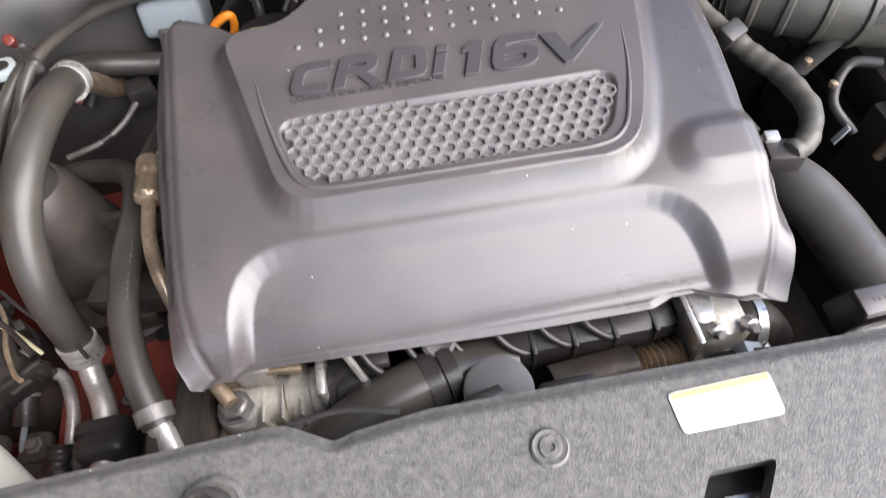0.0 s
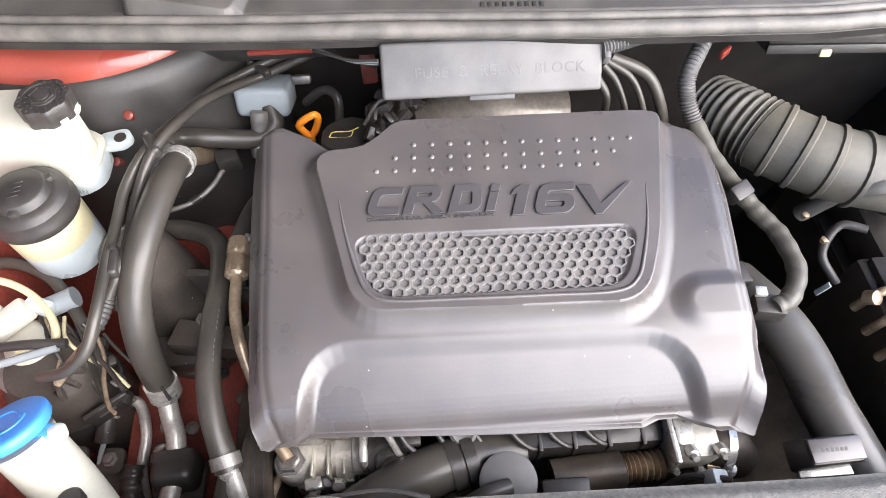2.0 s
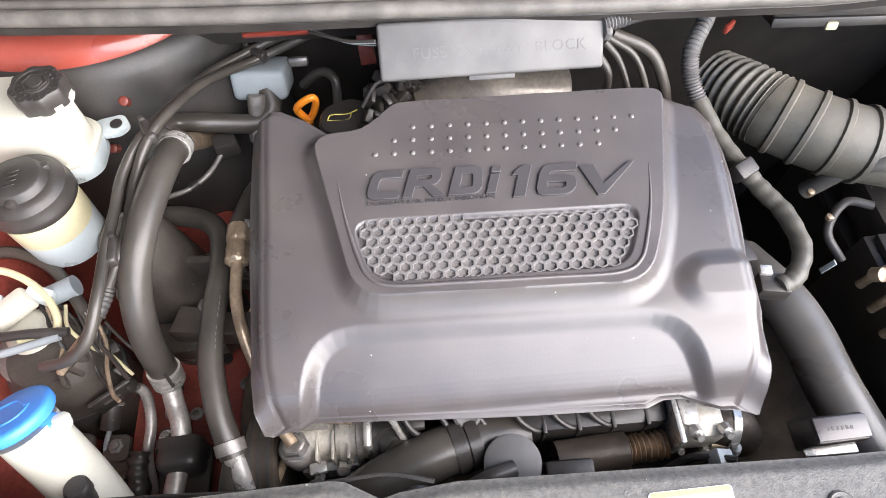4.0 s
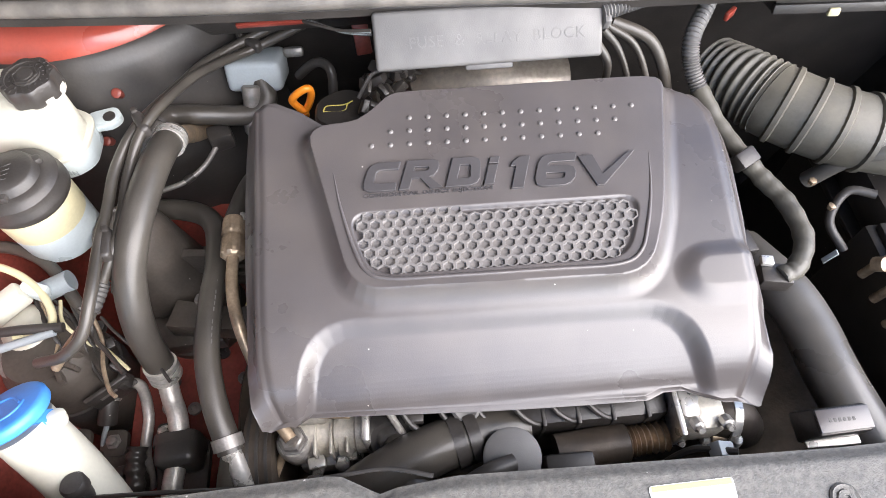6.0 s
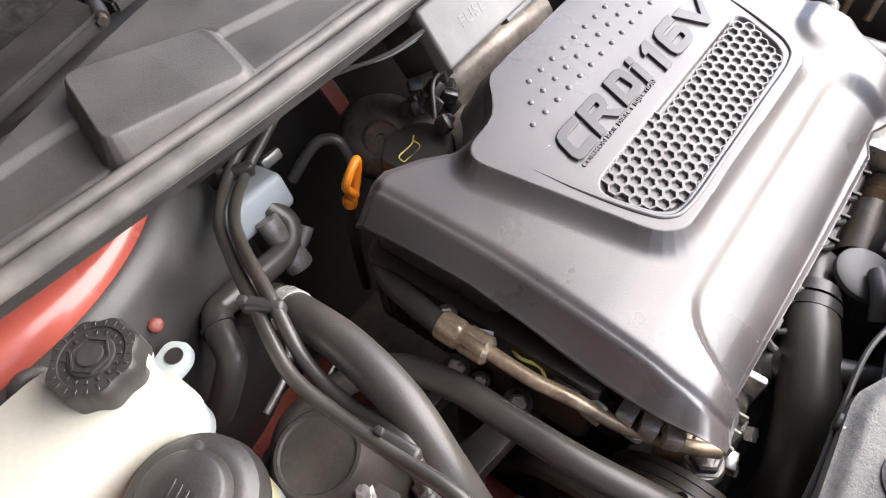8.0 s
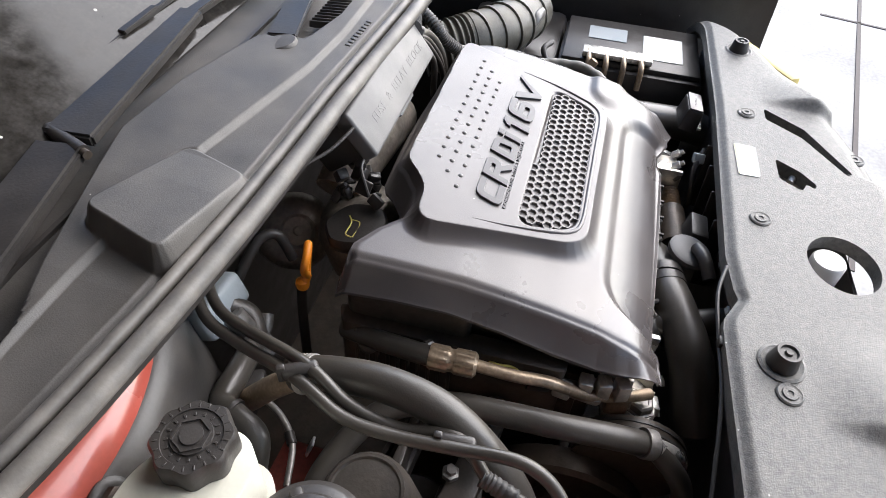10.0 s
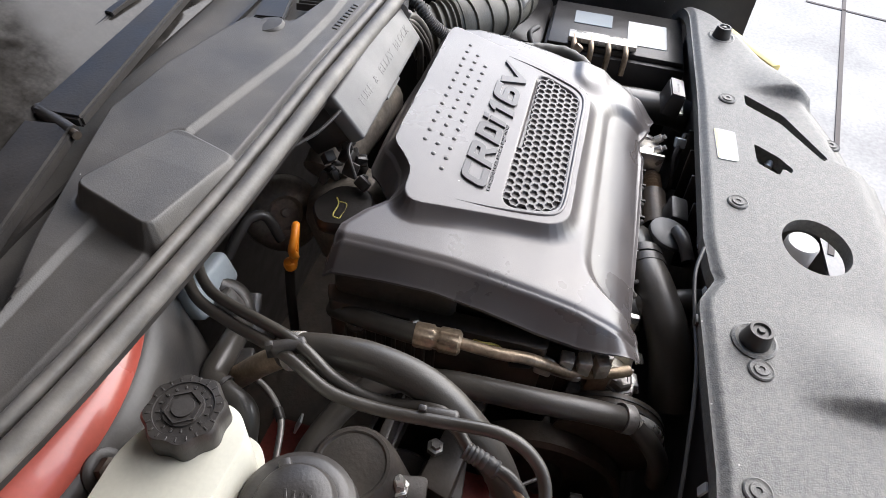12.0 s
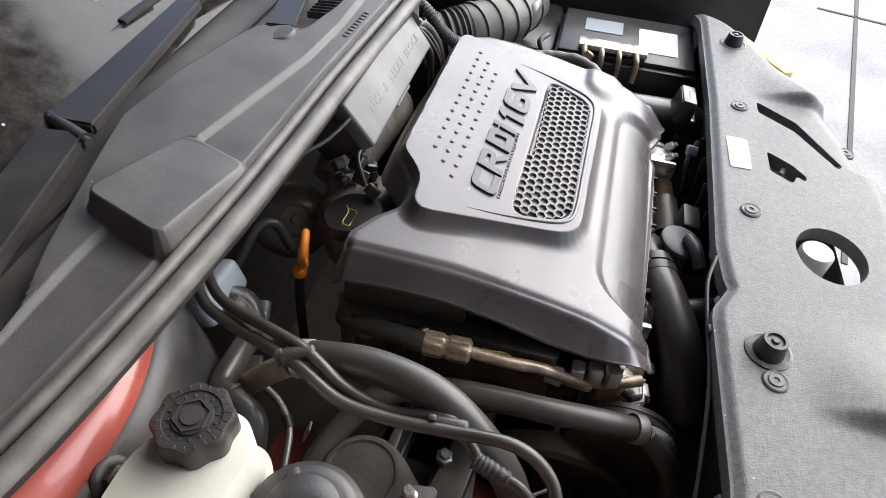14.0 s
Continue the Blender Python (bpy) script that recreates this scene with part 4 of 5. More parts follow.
part("stub", tube([(-0.285, 0.518, 0.826), (-0.27, 0.515, 0.832), (-0.256, 0.518, 0.84)], 0.0075, 12), M_BOLT, pb)
part("printed_frame", tube([(-0.248, 0.5455, 0.857), (-0.248, 0.5435, 0.849), (-0.258, 0.5435, 0.849), (-0.258, 0.5455, 0.857)], 0.0007, 6, 2), M_BLACK, pb, "small black moulded frame")

# ---- dipstick and oil filler ----
ds = thing("dipstick", "orange plastic dipstick loop handle", "dipstick", (-0.214, 0.487, 0.86))
ringpts = [(-0.214, 0.487, 0.868), (-0.2205, 0.486, 0.880), (-0.222, 0.484, 0.890), (-0.214, 0.484, 0.899), (-0.202, 0.487, 0.903), (-0.199, 0.489, 0.895), (-0.203, 0.490, 0.880), (-0.209, 0.489, 0.869)]
part("loop", tube(ringpts + ringpts[:1], 0.0045, 10, 6), M_ORANGE, ds)
part("stem", tube([(-0.212, 0.488, 0.866), (-0.216, 0.491, 0.856), (-0.217, 0.493, 0.852)], 0.0055, 10), M_ORANGE, ds)
part("bulb", lathe([(0.002, -0.008), (0.0068, -0.005), (0.008, 0.0), (0.0068, 0.005), (0.002, 0.008)], pose(-0.2165, 0.4925, 0.855), 14), M_ORANGE, ds)
part("tube_end", tube([(-0.217, 0.494, 0.848), (-0.22, 0.497, 0.79), (-0.22, 0.50, 0.70)], 0.0058, 12), M_RUBBER, ds, "black guide tube")
oc = thing("oil_filler_cap", "black plastic oil filler cap with a worn yellow symbol", "cap", (-0.16, 0.45, 0.88))
oil_cap = part("cap", lathe([(0.033, 0.0), (0.036, 0.004), (0.036, 0.014), (0.033, 0.018), (0.02, 0.019)], pose(-0.158, 0.447, 0.888, -8, 0, 0), 32, scallop(6, 0.05)), M_BLACK, oc)
part("symbol", tube([(-0.182, 0.446, 0.9068), (-0.178, 0.454, 0.9062), (-0.160, 0.454, 0.9062), (-0.149, 0.460, 0.9055)], 0.0009, 6, 4), M_INK, oil_cap, "worn yellow oil can symbol")
part("symbol", tube([(-0.182, 0.445, 0.9068), (-0.170, 0.444, 0.9068), (-0.158, 0.445, 0.9068), (-0.155, 0.456, 0.906)], 0.0009, 6, 4), M_INK, oil_cap, "worn yellow oil can symbol")

# ---- heat shield below the fuse box ----
hs = thing("heat_shield", "dull metal heat shield behind the engine", "heat shield", (0.0, 0.5, 0.86))
part("shield", tube([(-0.065, 0.505, 0.86), (-0.03, 0.50, 0.878), (0.03, 0.49, 0.885), (0.10, 0.487, 0.878)], 0.034, 20, 8), M_SHIELD, hs)
part("canister", lathe([(0.048, -0.05), (0.05, -0.045), (0.05, 0.02), (0.04, 0.032), (0.022, 0.036), (0.018, 0.03), (0.006, 0.03), (0.005, 0.04)], pose(-0.09, 0.565, 0.80, 50, 0, -50), 28), M_SHIELD, hs)

# ---- air intake duct ----
duct = thing("intake_duct", "dusty ribbed rubber air intake duct", "duct", (0.35, 0.4, 0.84))
axis = [(0.292, 0.500, 0.872), (0.311, 0.461, 0.884), (0.342, 0.420, 0.888), (0.379, 0.391, 0.888), (0.420, 0.372, 0.886), (0.50, 0.352, 0.88)]


def ribs_near(t):
    return 0.0375 + 0.0045 * t + 0.0022 * math.cos(2 * math.pi * t * 9)


part("bellows", tube(axis[:2] + [(0.333, 0.431, 0.887)], ribs_near, 26, 60), M_DUCT, duct)
part("duct_body", tube([(0.328, 0.437, 0.887)] + axis[2:], 0.0425, 26, 20), M_DUCT, duct)
axis_line = path(axis[2:], 20)
for i in (0, 13, 26, 39, 52):
    a, b = Vector(axis_line[i]), Vector(axis_line[i + 1])
    part("rib", lathe([(0.0425, -0.0045), (0.0455, -0.0025), (0.0455, 0.0025), (0.0425, 0.0045)], Matrix.Translation(a) @ (b - a).to_track_quat("Z", "Y").to_matrix().to_4x4(), 26), M_DUCT, duct)

# ---- charge pipe, sensor and loom at the battery side ----
cp = single("charge_pipe", tube([(0.30, 0.30, 0.77), (0.309, 0.228, 0.805), (0.319, 0.184, 0.808), (0.325, 0.127, 0.806), (0.337, 0.074, 0.800), (0.347, 0.034, 0.79), (0.37, -0.01, 0.76)], 0.027, 22, 8), M_PIPE, "thick smooth dark grey charge air pipe", "pipe")
sb = thing("sensor_box", "dark grey sensor module on a bracket at the radiator panel", "sensor", (0.262, 0.056, 0.86))
part("module", block((0.058, 0.028, 0.034), pose(0.268, 0.058, 0.880, 8, 0, 2), 0.003, 2, 0.85), M_BLACK, sb)
# the lit top of the black box is put into this lid's paler grey
part("lid", block((0.048, 0.020, 0.003), pose(0.268, 0.0557, 0.898, 8, 0, 2), 0.001), M_COVER, sb, "grey lid, paler than the module for the light on its top")
part("bracket", block((0.05, 0.012, 0.004), pose(0.268, 0.045, 0.868), 0.001), M_STEEL, sb, "plated bracket")
for i in range(6):
    part("printed_bar", block((0.0026, 0.0034, 0.0003), pose(0.255 + 0.0042 * i, 0.0553, 0.8996, 8, 0, 2), 0.0001, 1), M_BLACK, sb)
sb.location += Vector((0.003, 0.010, -0.018))
lm = thing("engine_loom", "taped grey wiring loom with plugs beside the cover", "cable", (0.26, 0.3, 0.86))
part("corrugated_sleeve", tube([(0.275, 0.56, 0.975), (0.254, 0.508, 0.970), (0.228, 0.467, 0.958), (0.2284, 0.448, 0.935), (0.2383, 0.427, 0.915)], lambda t: 0.0088 + 0.0011 * math.cos(t * 2 * math.pi * 34), 12, 50), M_GREYBOX, lm, "pale corrugated sleeve")
part("taped_cable", tube([(0.2383, 0.427, 0.915), (0.2536, 0.383, 0.900), (0.269, 0.346, 0.895), (0.283, 0.318, 0.890), (0.2977, 0.2877, 0.888), (0.300, 0.2446, 0.888), (0.283, 0.2144, 0.885), (0.266, 0.207, 0.882)], lambda t: 0.0098 + 0.0003 * math.sin(t * 46) + 0.0004 * math.sin(t * 91 + 1), 12, 16), M_DUCT, lm)
part("plug", block((0.016, 0.026, 0.014), pose(0.248, 0.252, 0.872, 0, 10, 8), 0.002), M_BLACK, lm, "black plug")
part("latch", block((0.012, 0.010, 0.006), pose(0.254, 0.222, 0.888, 0, 0, -10), 0.001), M_STEEL, lm, "bright latch")
part("plug", block((0.026, 0.018, 0.018), pose(0.262, 0.335, 0.905, 20, 0, 30), 0.003), M_BLACK, lm, "dusty black plug")
part("plug", block((0.03, 0.022, 0.02), pose(0.262, 0.21, 0.875, 0, 0, -10), 0.002), M_BLACK, lm, "black plug")

# ---- battery ----
bat = thing("battery", "black battery with a pale top and brass terminals", "battery", (0.42, 0.16, 0.7))
part("case", block((0.18, 0.25, 0.20), pose(0.50, 0.16, 0.735), 0.006), M_BLACK, bat)
part("lid", block((0.17, 0.24, 0.012), pose(0.505, 0.16, 0.838), 0.003), M_BLACK, bat)
part("label", block((0.09, 0.07, 0.001), pose(0.50, 0.105, 0.8448), 0.0004, 1), M_LABEL, bat, "white label on the lid")
part("label", block((0.05, 0.07, 0.001), pose(0.53, 0.205, 0.8448), 0.0004, 1), M_PALE, bat, "grey label on the lid")
part("terminal_bridge", block((0.03, 0.12, 0.01), pose(0.437, 0.185, 0.852), 0.002), M_STEEL, bat, "bright terminal bridge")
for i in range(4):
    part("terminal_clamp", tube([(0.435, 0.235 - 0.03 * i, 0.853), (0.405, 0.232 - 0.03 * i, 0.848), (0.395, 0.232 - 0.03 * i, 0.815)], 0.005, 10), M_BRASS, bat, "brass terminal clamp")

# ---- strut tower ----
st = thing("strut_tower", "red painted suspension tower with a black sealed skirt", "suspension tower", (-0.5, 0.65, 0.7))
part("skirt", lathe([(0.190, 0.62), (0.175, 0.82), (0.165, 0.895), (0.158, 0.928), (0.151, 0.945), (0.143, 0.949)], pose(-0.495, 0.655, 0) @ Matrix.Diagonal((1.28, 1, 1, 1)), 72), M_RUBBER, st, "black sealed skirt")
part("crown", lathe([(0.146, 0.943), (0.144, 0.956), (0.135, 0.968), (0.106, 0.976), (0.02, 0.978)], pose(-0.495, 0.655, 0) @ Matrix.Diagonal((1.28, 1, 1, 1)), 72), M_RED, st)

# ---- washer filler ----
wf = thing("washer_filler", "white washer filler neck with a blue cap", "filler neck", (-0.43, 0.08, 0.7))
part("neck", tube([(-0.40, 0.03, 0.72), (-0.432, 0.09, 0.80), (-0.460, 0.13, 0.865)], 0.0285, 24), M_WHITE, wf)
mc = Matrix.Translation((-0.469, 0.139, 0.873)) @ Vector((-0.25, 0.45, 0.85)).to_track_quat("Z", "Y").to_matrix().to_4x4()
washer_cap = part("cap", lathe([(0.034, -0.006), (0.036, -0.003), (0.036, 0.004), (0.0345, 0.006), (0.031, 0.0072), (0.012, 0.0078), (0.003, 0.0078)], mc, 36), M_BLUE, wf, "blue cap")
part("raised_symbol", tube([tuple(mc @ Vector((0.018 * math.cos(a), 0.018 * math.sin(a), 0.0078))) for a in np.linspace(0.5, 2.9, 9)], 0.0013, 8, 3), M_BLUE, washer_cap)
part("raised_symbol", tube([tuple(mc @ Vector(q)) for q in ((-0.014, 0.004, 0.0078), (-0.006, -0.012, 0.0078), (0.012, -0.014, 0.0078))], 0.0013, 8, 3), M_BLUE, washer_cap)
part("white_button", lathe([(0.009, -0.004), (0.009, 0.004), (0.006, 0.006)], pose(-0.427, 0.132, 0.870, -20, 5, 0), 18), M_WHITE, wf, "white stub")
part("cap_tab", block((0.026, 0.015, 0.007), pose(-0.440, 0.134, 0.873, -20, 5, -6), 0.0025), M_BLUE, washer_cap, "blue tab")

# ---- fuel filter ----
ff = thing("fuel_filter", "black fuel filter canister with pale connectors", "filter", (-0.5, 0.24, 0.7))
part("canister", lathe([(0.05, 0.62), (0.052, 0.63), (0.052, 0.78), (0.046, 0.79), (0.04, 0.80)], pose(-0.505, 0.235, 0), 32), M_CASTBLACK, ff)
for i in range(4):
    part("cap_rib", block((0.03, 0.005, 0.012), pose(-0.492, 0.218, 0.80) @ pose(0.006, 0, 0, 0, 0, -60 + 38 * i) @ pose(0.014, 0, 0), 0.001), M_CASTBLACK, ff)
part("head", lathe([(0.028, 0.79), (0.028, 0.800), (0.024, 0.803), (0.021, 0.815), (0.016, 0.819)], pose(-0.525, 0.262, 0), 28), M_WHITE, ff, "cream connector head")
part("lock_ring", lathe([(0.043, 0.788), (0.045, 0.79), (0.045, 0.796), (0.04, 0.798)], pose(-0.515, 0.245, 0), 32), M_BOLT, ff, "plated lock ring")
part("connector", block((0.055, 0.022, 0.024), pose(-0.53, 0.268, 0.838, 0, -12, 35), 0.005), M_WHITE, ff, "cream plug")
part("connector", tube([(-0.50, 0.29, 0.825), (-0.47, 0.30, 0.83)], 0.012, 12), M_PALE, ff)

# ---- pump, throttle and hoses in front of the engine ----
pu = thing("steering_pump", "cast aluminium pump with a large hex bolt", "pump", (-0.2, 0.11, 0.76))
part("body", lathe([(0.02, -0.04), (0.026, -0.036), (0.026, -0.01), (0.023, -0.008), (0.023, 0.012), (0.028, 0.014), (0.028, 0.024), (0.02, 0.03)], pose(-0.195, 0.118, 0.79, 0, 90, 0), 28), M_CAST, pu)
part("side_casting", block((0.06, 0.034, 0.034), pose(-0.195, 0.102, 0.77), 0.006), M_ALU, pu)
for i in range(3):
    part("fin", block((0.003, 0.03, 0.052), pose(-0.204 + 0.016 * i, 0.106, 0.79), 0.001), M_CAST, pu)
part("hex_nut", lathe([(0.007, 0), (0.007, 0.007), (0.003, 0.008)], pose(-0.178, 0.086, 0.802, 55), 6), M_STEEL, pu)
part("hex_nut", lathe([(0.006, 0), (0.006, 0.006), (0.003, 0.007)], pose(-0.206, 0.084, 0.782, 55), 6), M_STEEL, pu)
part("stub_pipe", tube([(-0.165, 0.122, 0.838), (-0.19, 0.124, 0.84), (-0.215, 0.126, 0.838)], 0.0045, 10), M_BRASS, pu)
part("boss", lathe([(0.017, -0.03), (0.018, -0.012), (0.0175, 0.002), (0.0155, 0.005)], pose(-0.226, 0.107, 0.81), 24), M_ALU, pu)
part("hex_bolt", lathe([(0.0155, 0.005), (0.0155, 0.007), (0.0128, 0.0075), (0.0128, 0.016), (0.0105, 0.018), (0.0075, 0.018), (0.007, 0.0165), (0.002, 0.0165)], pose(-0.226, 0.107, 0.81), 6), M_BOLT, pu, "large hex bolt")
part("outlet", lathe([(0.018, 0), (0.018, 0.02), (0.022, 0.022), (0.022, 0.035)], pose(-0.185, 0.115, 0.80, 0, 90, 0), 20), M_CAST, pu)
part("flange", block((0.008, 0.05, 0.06), pose(-0.15, 0.118, 0.815), 0.003), M_STEEL, pu)
pl = single("belt_pulley", lathe([(0.056, -0.016), (0.061, -0.014), (0.061, 0.014), (0.056, 0.016), (0.02, 0.012)], pose(-0.262, 0.112, 0.745, 0, 90, 0), 40), M_DARK, "dark grooved belt pulley", "pulley")
th = thing("throttle_valve", "cast aluminium valve with a clamped elbow", "valve", (0.18, 0.09, 0.76))
part("flange", block((0.006, 0.05, 0.06), pose(0.146, 0.098, 0.81), 0.002), M_STEEL, th)
part("body", block((0.045, 0.045, 0.045), pose(0.172, 0.1, 0.81), 0.008), M_CAST, th)
part("elbow", tube([(0.19, 0.10, 0.80), (0.21, 0.095, 0.80), (0.225, 0.09, 0.78)], 0.024, 20), M_DARK, th)
clamp((0.207, 0.096, 0.80), (1, -0.2, -0.1), 0.0245, th)
part("screw", tube([(0.185, 0.078, 0.80), (0.20, 0.076, 0.80)], 0.006, 10), M_BRASS, th, "brass screw")
im = thing("intake_manifold", "dark plastic intake manifold below the cover lip", "manifold", (0.07, 0.12, 0.78))
part("plenum", block((0.15, 0.05, 0.045), pose(0.07, 0.122, 0.803), 0.01), M_BLACK, im)
for i in range(4):
    part("rib", block((0.004, 0.052, 0.047), pose(0.02 + 0.034 * i, 0.122, 0.803), 0.001), M_RUBBER, im)
rh = thing("radiator_hose", "dusty black rubber radiator hose", "hose", (-0.1, 0.08, 0.78))
part("hose", tube([(-0.21, 0.04, 0.745), (-0.16, 0.058, 0.80), (-0.105, 0.08, 0.818), (-0.055, 0.096, 0.815), (0.0, 0.105, 0.80)], 0.0245, 18), M_HOSE, rh)
clamp((-0.058, 0.095, 0.816), (1, 0.25, 0), 0.025, rh, M_BLACK, 0.012, 2)
single("disc_cap", lathe([(0.027, -0.004), (0.027, 0.002), (0.024, 0.004), (0.005, 0.004)], pose(-0.017, 0.068, 0.838, 10), 28), M_GREYBOX, "grey disc-shaped radiator cap", "cap")

# ---- wipers and windscreen ----
M_GLASS = material("dark_windscreen_glass", (0.022, 0.02, 0.018), 0.14, 0.0, 0.5, 60, 0.0, 300, spec=0.3, dust=0.02, specks=0.09)
sheet("window_1", [(-0.8, 0.655, 1.036), (0.8, 0.655, 1.036), (0.7, 1.35, 1.46), (-0.7, 1.35, 1.46)], M_GLASS, "dark tinted windscreen glass", "windscreen", 0.005)


def bar(a, b, w0, w1, h, bm=None):
    """A flat tapering bar with rounded edges from a to b."""
    a, b = Vector(a), Vector(b)
    d = b - a
    own = block((1, 1, 1), None, 0)
    for v in own.verts:
        w = w0 if v.co.x < 0 else w1
        v.co = Vector((v.co.x * d.length, v.co.y * w, v.co.z * h))
    bmesh.ops.bevel(own, geom=own.edges[:], offset=min(w0, w1, h) * 0.22, segments=2, affect="EDGES")
    own.transform(Matrix.Translation((a + b) / 2) @ d.to_track_quat("X", "Z").to_matrix().to_4x4())
    return own


wp = thing("wiper_arm", "black windscreen wiper arm resting on the scuttle", "wiper", (-0.3, 0.64, 1.05))
part("base_arm", bar((-0.70, 0.585, 1.02), (-0.287, 0.652, 1.050), 0.05, 0.044, 0.014), M_BLACK, wp)
part("hinge", tube([(-0.291, 0.630, 1.052), (-0.272, 0.676, 1.052)], 0.0065, 14, 4), M_BLACK, wp)
part("hinge_pin", tube([(-0.2935, 0.624, 1.052), (-0.2910, 0.630, 1.052)], 0.004, 12, 4), M_DARK, wp)
part("arm", bar((-0.279, 0.653, 1.052), (-0.05, 0.668, 1.060), 0.046, 0.026, 0.012), M_BLACK, wp)
part("rod", bar((-0.055, 0.668, 1.060), (0.16, 0.64, 1.066), 0.016, 0.010, 0.008), M_BLACK, wp)
blade = part("blade_holder", bar((-0.17, 0.700, 1.064), (0.10, 0.690, 1.074), 0.007, 0.006, 0.006), M_RUBBER, wp, "black wiper blade")
part("blade_bridge", bar((-0.13, 0.697, 1.069), (-0.075, 0.693, 1.073), 0.010, 0.008, 0.005), M_BLACK, blade)
wp2 = thing("wiper_arm", "black wiper base with a round spindle cap", "wiper", (-0.04, 0.57, 1.04))
part("spindle_cap", lathe([(0.020, -0.02), (0.020, -0.002), (0.018, 0.001), (0.006, 0.002)], pose(-0.043, 0.573, 1.040, -8), 28), M_COWL, wp2, "dusty round spindle cap")
part("arm", bar((-0.03, 0.576, 1.038), (0.17, 0.61, 1.048), 0.034, 0.026, 0.008), M_BLACK, wp2)
vg = thing("scuttle_grille", "black slatted air grille in the scuttle", "grille", (0.06, 0.54, 1.04))
for i in range(10):
    part("slat", block((0.003, 0.04, 0.008), pose(0.03 + 0.008 * i, 0.548, 1.030, 0, 20, 10), 0.0008, 1), M_BLACK, vg)

# ---- painted strip and lugs under the scuttle ----
sc = thing("flange_strip", "red painted steel strip showing through the scuttle flange", "body panel", (-0.24, 0.56, 0.92))
part("backing", block((0.30, 0.006, 0.05), pose(-0.25, 0.570, 0.938, 20), 0.002), M_BLACK, sc, "black sealed flange")
part("strip", block((0.078, 0.004, 0.007), pose(-0.240, 0.560, 0.938, 20, 0, 0), 0.001), M_RED, sc)
single("body_bracket", block((0.020, 0.006, 0.045), pose(-0.138, 0.578, 0.895, -30, 0, 8), 0.002), M_REDDIRT, "red-brown painted bracket on the bulkhead", "bracket")

# ---- leads from the fuse box ----
fl = thing("fuse_box_leads", "black cables and a ribbed sleeve leaving the fuse box", "cable", (0.15, 0.45, 0.95))
part("ribbed_sleeve", tube([(0.118, 0.466, 1.0), (0.15, 0.475, 1.003), (0.19, 0.49, 1.0), (0.235, 0.50, 0.995)], lambda t: 0.010 + 0.0011 * math.cos(t * 2 * math.pi * 26), 12, 50), M_GREYBOX, fl)
part("collar", block((0.008, 0.024, 0.024), pose(0.124, 0.466, 0.992, 20), 0.003), M_GREYBOX, fl, "grey collar")
for i, (dx, dy) in enumerate(((0.0, 0.0), (0.018, 0.006), (0.036, 0.012))):
    part("cable", tube([(0.122 + dx * 0.3, 0.456 + dy, 0.985), (0.14 + dx, 0.448 + dy, 0.965), (0.155 + dx * 1.2, 0.435 + dy, 0.93), (0.165 + dx * 1.4, 0.43 + dy, 0.88)], 0.0038 if i < 2 else 0.0065, 10), M_HOSE, fl)
part("cable", tube([(0.115, 0.452, 0.975), (0.13, 0.44, 0.95), (0.128, 0.438, 0.90)], 0.0045, 10), M_HOSE, fl)
fw = thing("wire_bundle", "bundle of thin pale wires entering the fuse box", "cable", (-0.16, 0.5, 0.99))
for i in range(5):
    part("wire", tube([(-0.118, 0.462 + 0.003 * i, 1.0 - 0.004 * i), (-0.15, 0.475 + 0.002 * i, 0.992 - 0.002 * i), (-0.19, 0.502 + 0.001 * i, 0.985)], 0.0018, 8, 5), M_PALE if i % 2 else M_BLACK, fw)

# ---- plugs and brackets behind the cover ----
pc = thing("injector_plugs", "cluster of black plastic plugs behind the cover", "connector", (-0.12, 0.46, 0.9))
rnd = random.Random(5)
for i in range(20):
    part("plug", block((0.006 + 0.013 * rnd.random(), 0.005 + 0.010 * rnd.random(), 0.006 + 0.012 * rnd.random()), pose(-0.135 + 0.055 * rnd.random(), 0.432 + 0.05 * rnd.random(), 0.915 + 0.03 * rnd.random(), rnd.uniform(-40, 40), rnd.uniform(-40, 40), rnd.uniform(0, 90)), 0.002), M_BLACK, pc)
part("wire", tube([(-0.14, 0.44, 0.93), (-0.12, 0.455, 0.95), (-0.09, 0.46, 0.945), (-0.07, 0.48, 0.92)], 0.0022, 8), M_RUBBER, pc)
single("backing_dome", lathe([(0.06, -0.06), (0.058, -0.01), (0.045, 0.012), (0.02, 0.02)], pose(-0.085, 0.475, 0.85, -20), 32), M_SHIELD, "dull metal dome behind the cover", "housing")

# ---- small pipes at the bulkhead ----
ap = thing("thin_pipe", "thin bare aluminium pipe with a black plug", "pipe", (-0.37, 0.45, 0.8))
part("pipe", tube([(-0.41, 0.432, 0.80), (-0.373, 0.442, 0.805), (-0.350, 0.462, 0.808), (-0.336, 0.488, 0.812)], 0.0034, 10), M_BOLT, ap)
part("band", tube([(-0.372, 0.4425, 0.805), (-0.362, 0.450, 0.8065)], 0.0050, 10), M_BLACK, ap, "black printed band")
part("plug", block((0.03, 0.026, 0.026), pose(-0.33, 0.502, 0.815, 0, 0, 20), 0.004), M_BLACK, ap, "black plug")
bw = thing("sensor_lead", "black sleeved sensor lead beside the suspension tower", "cable", (-0.37, 0.54, 0.85))
part("lead", tube([(-0.345, 0.59, 0.915), (-0.358, 0.57, 0.90), (-0.362, 0.55, 0.885), (-0.356, 0.535, 0.868), (-0.372, 0.525, 0.85), (-0.376, 0.51, 0.83), (-0.386, 0.49, 0.815)], 0.006, 10), M_RUBBER, bw)
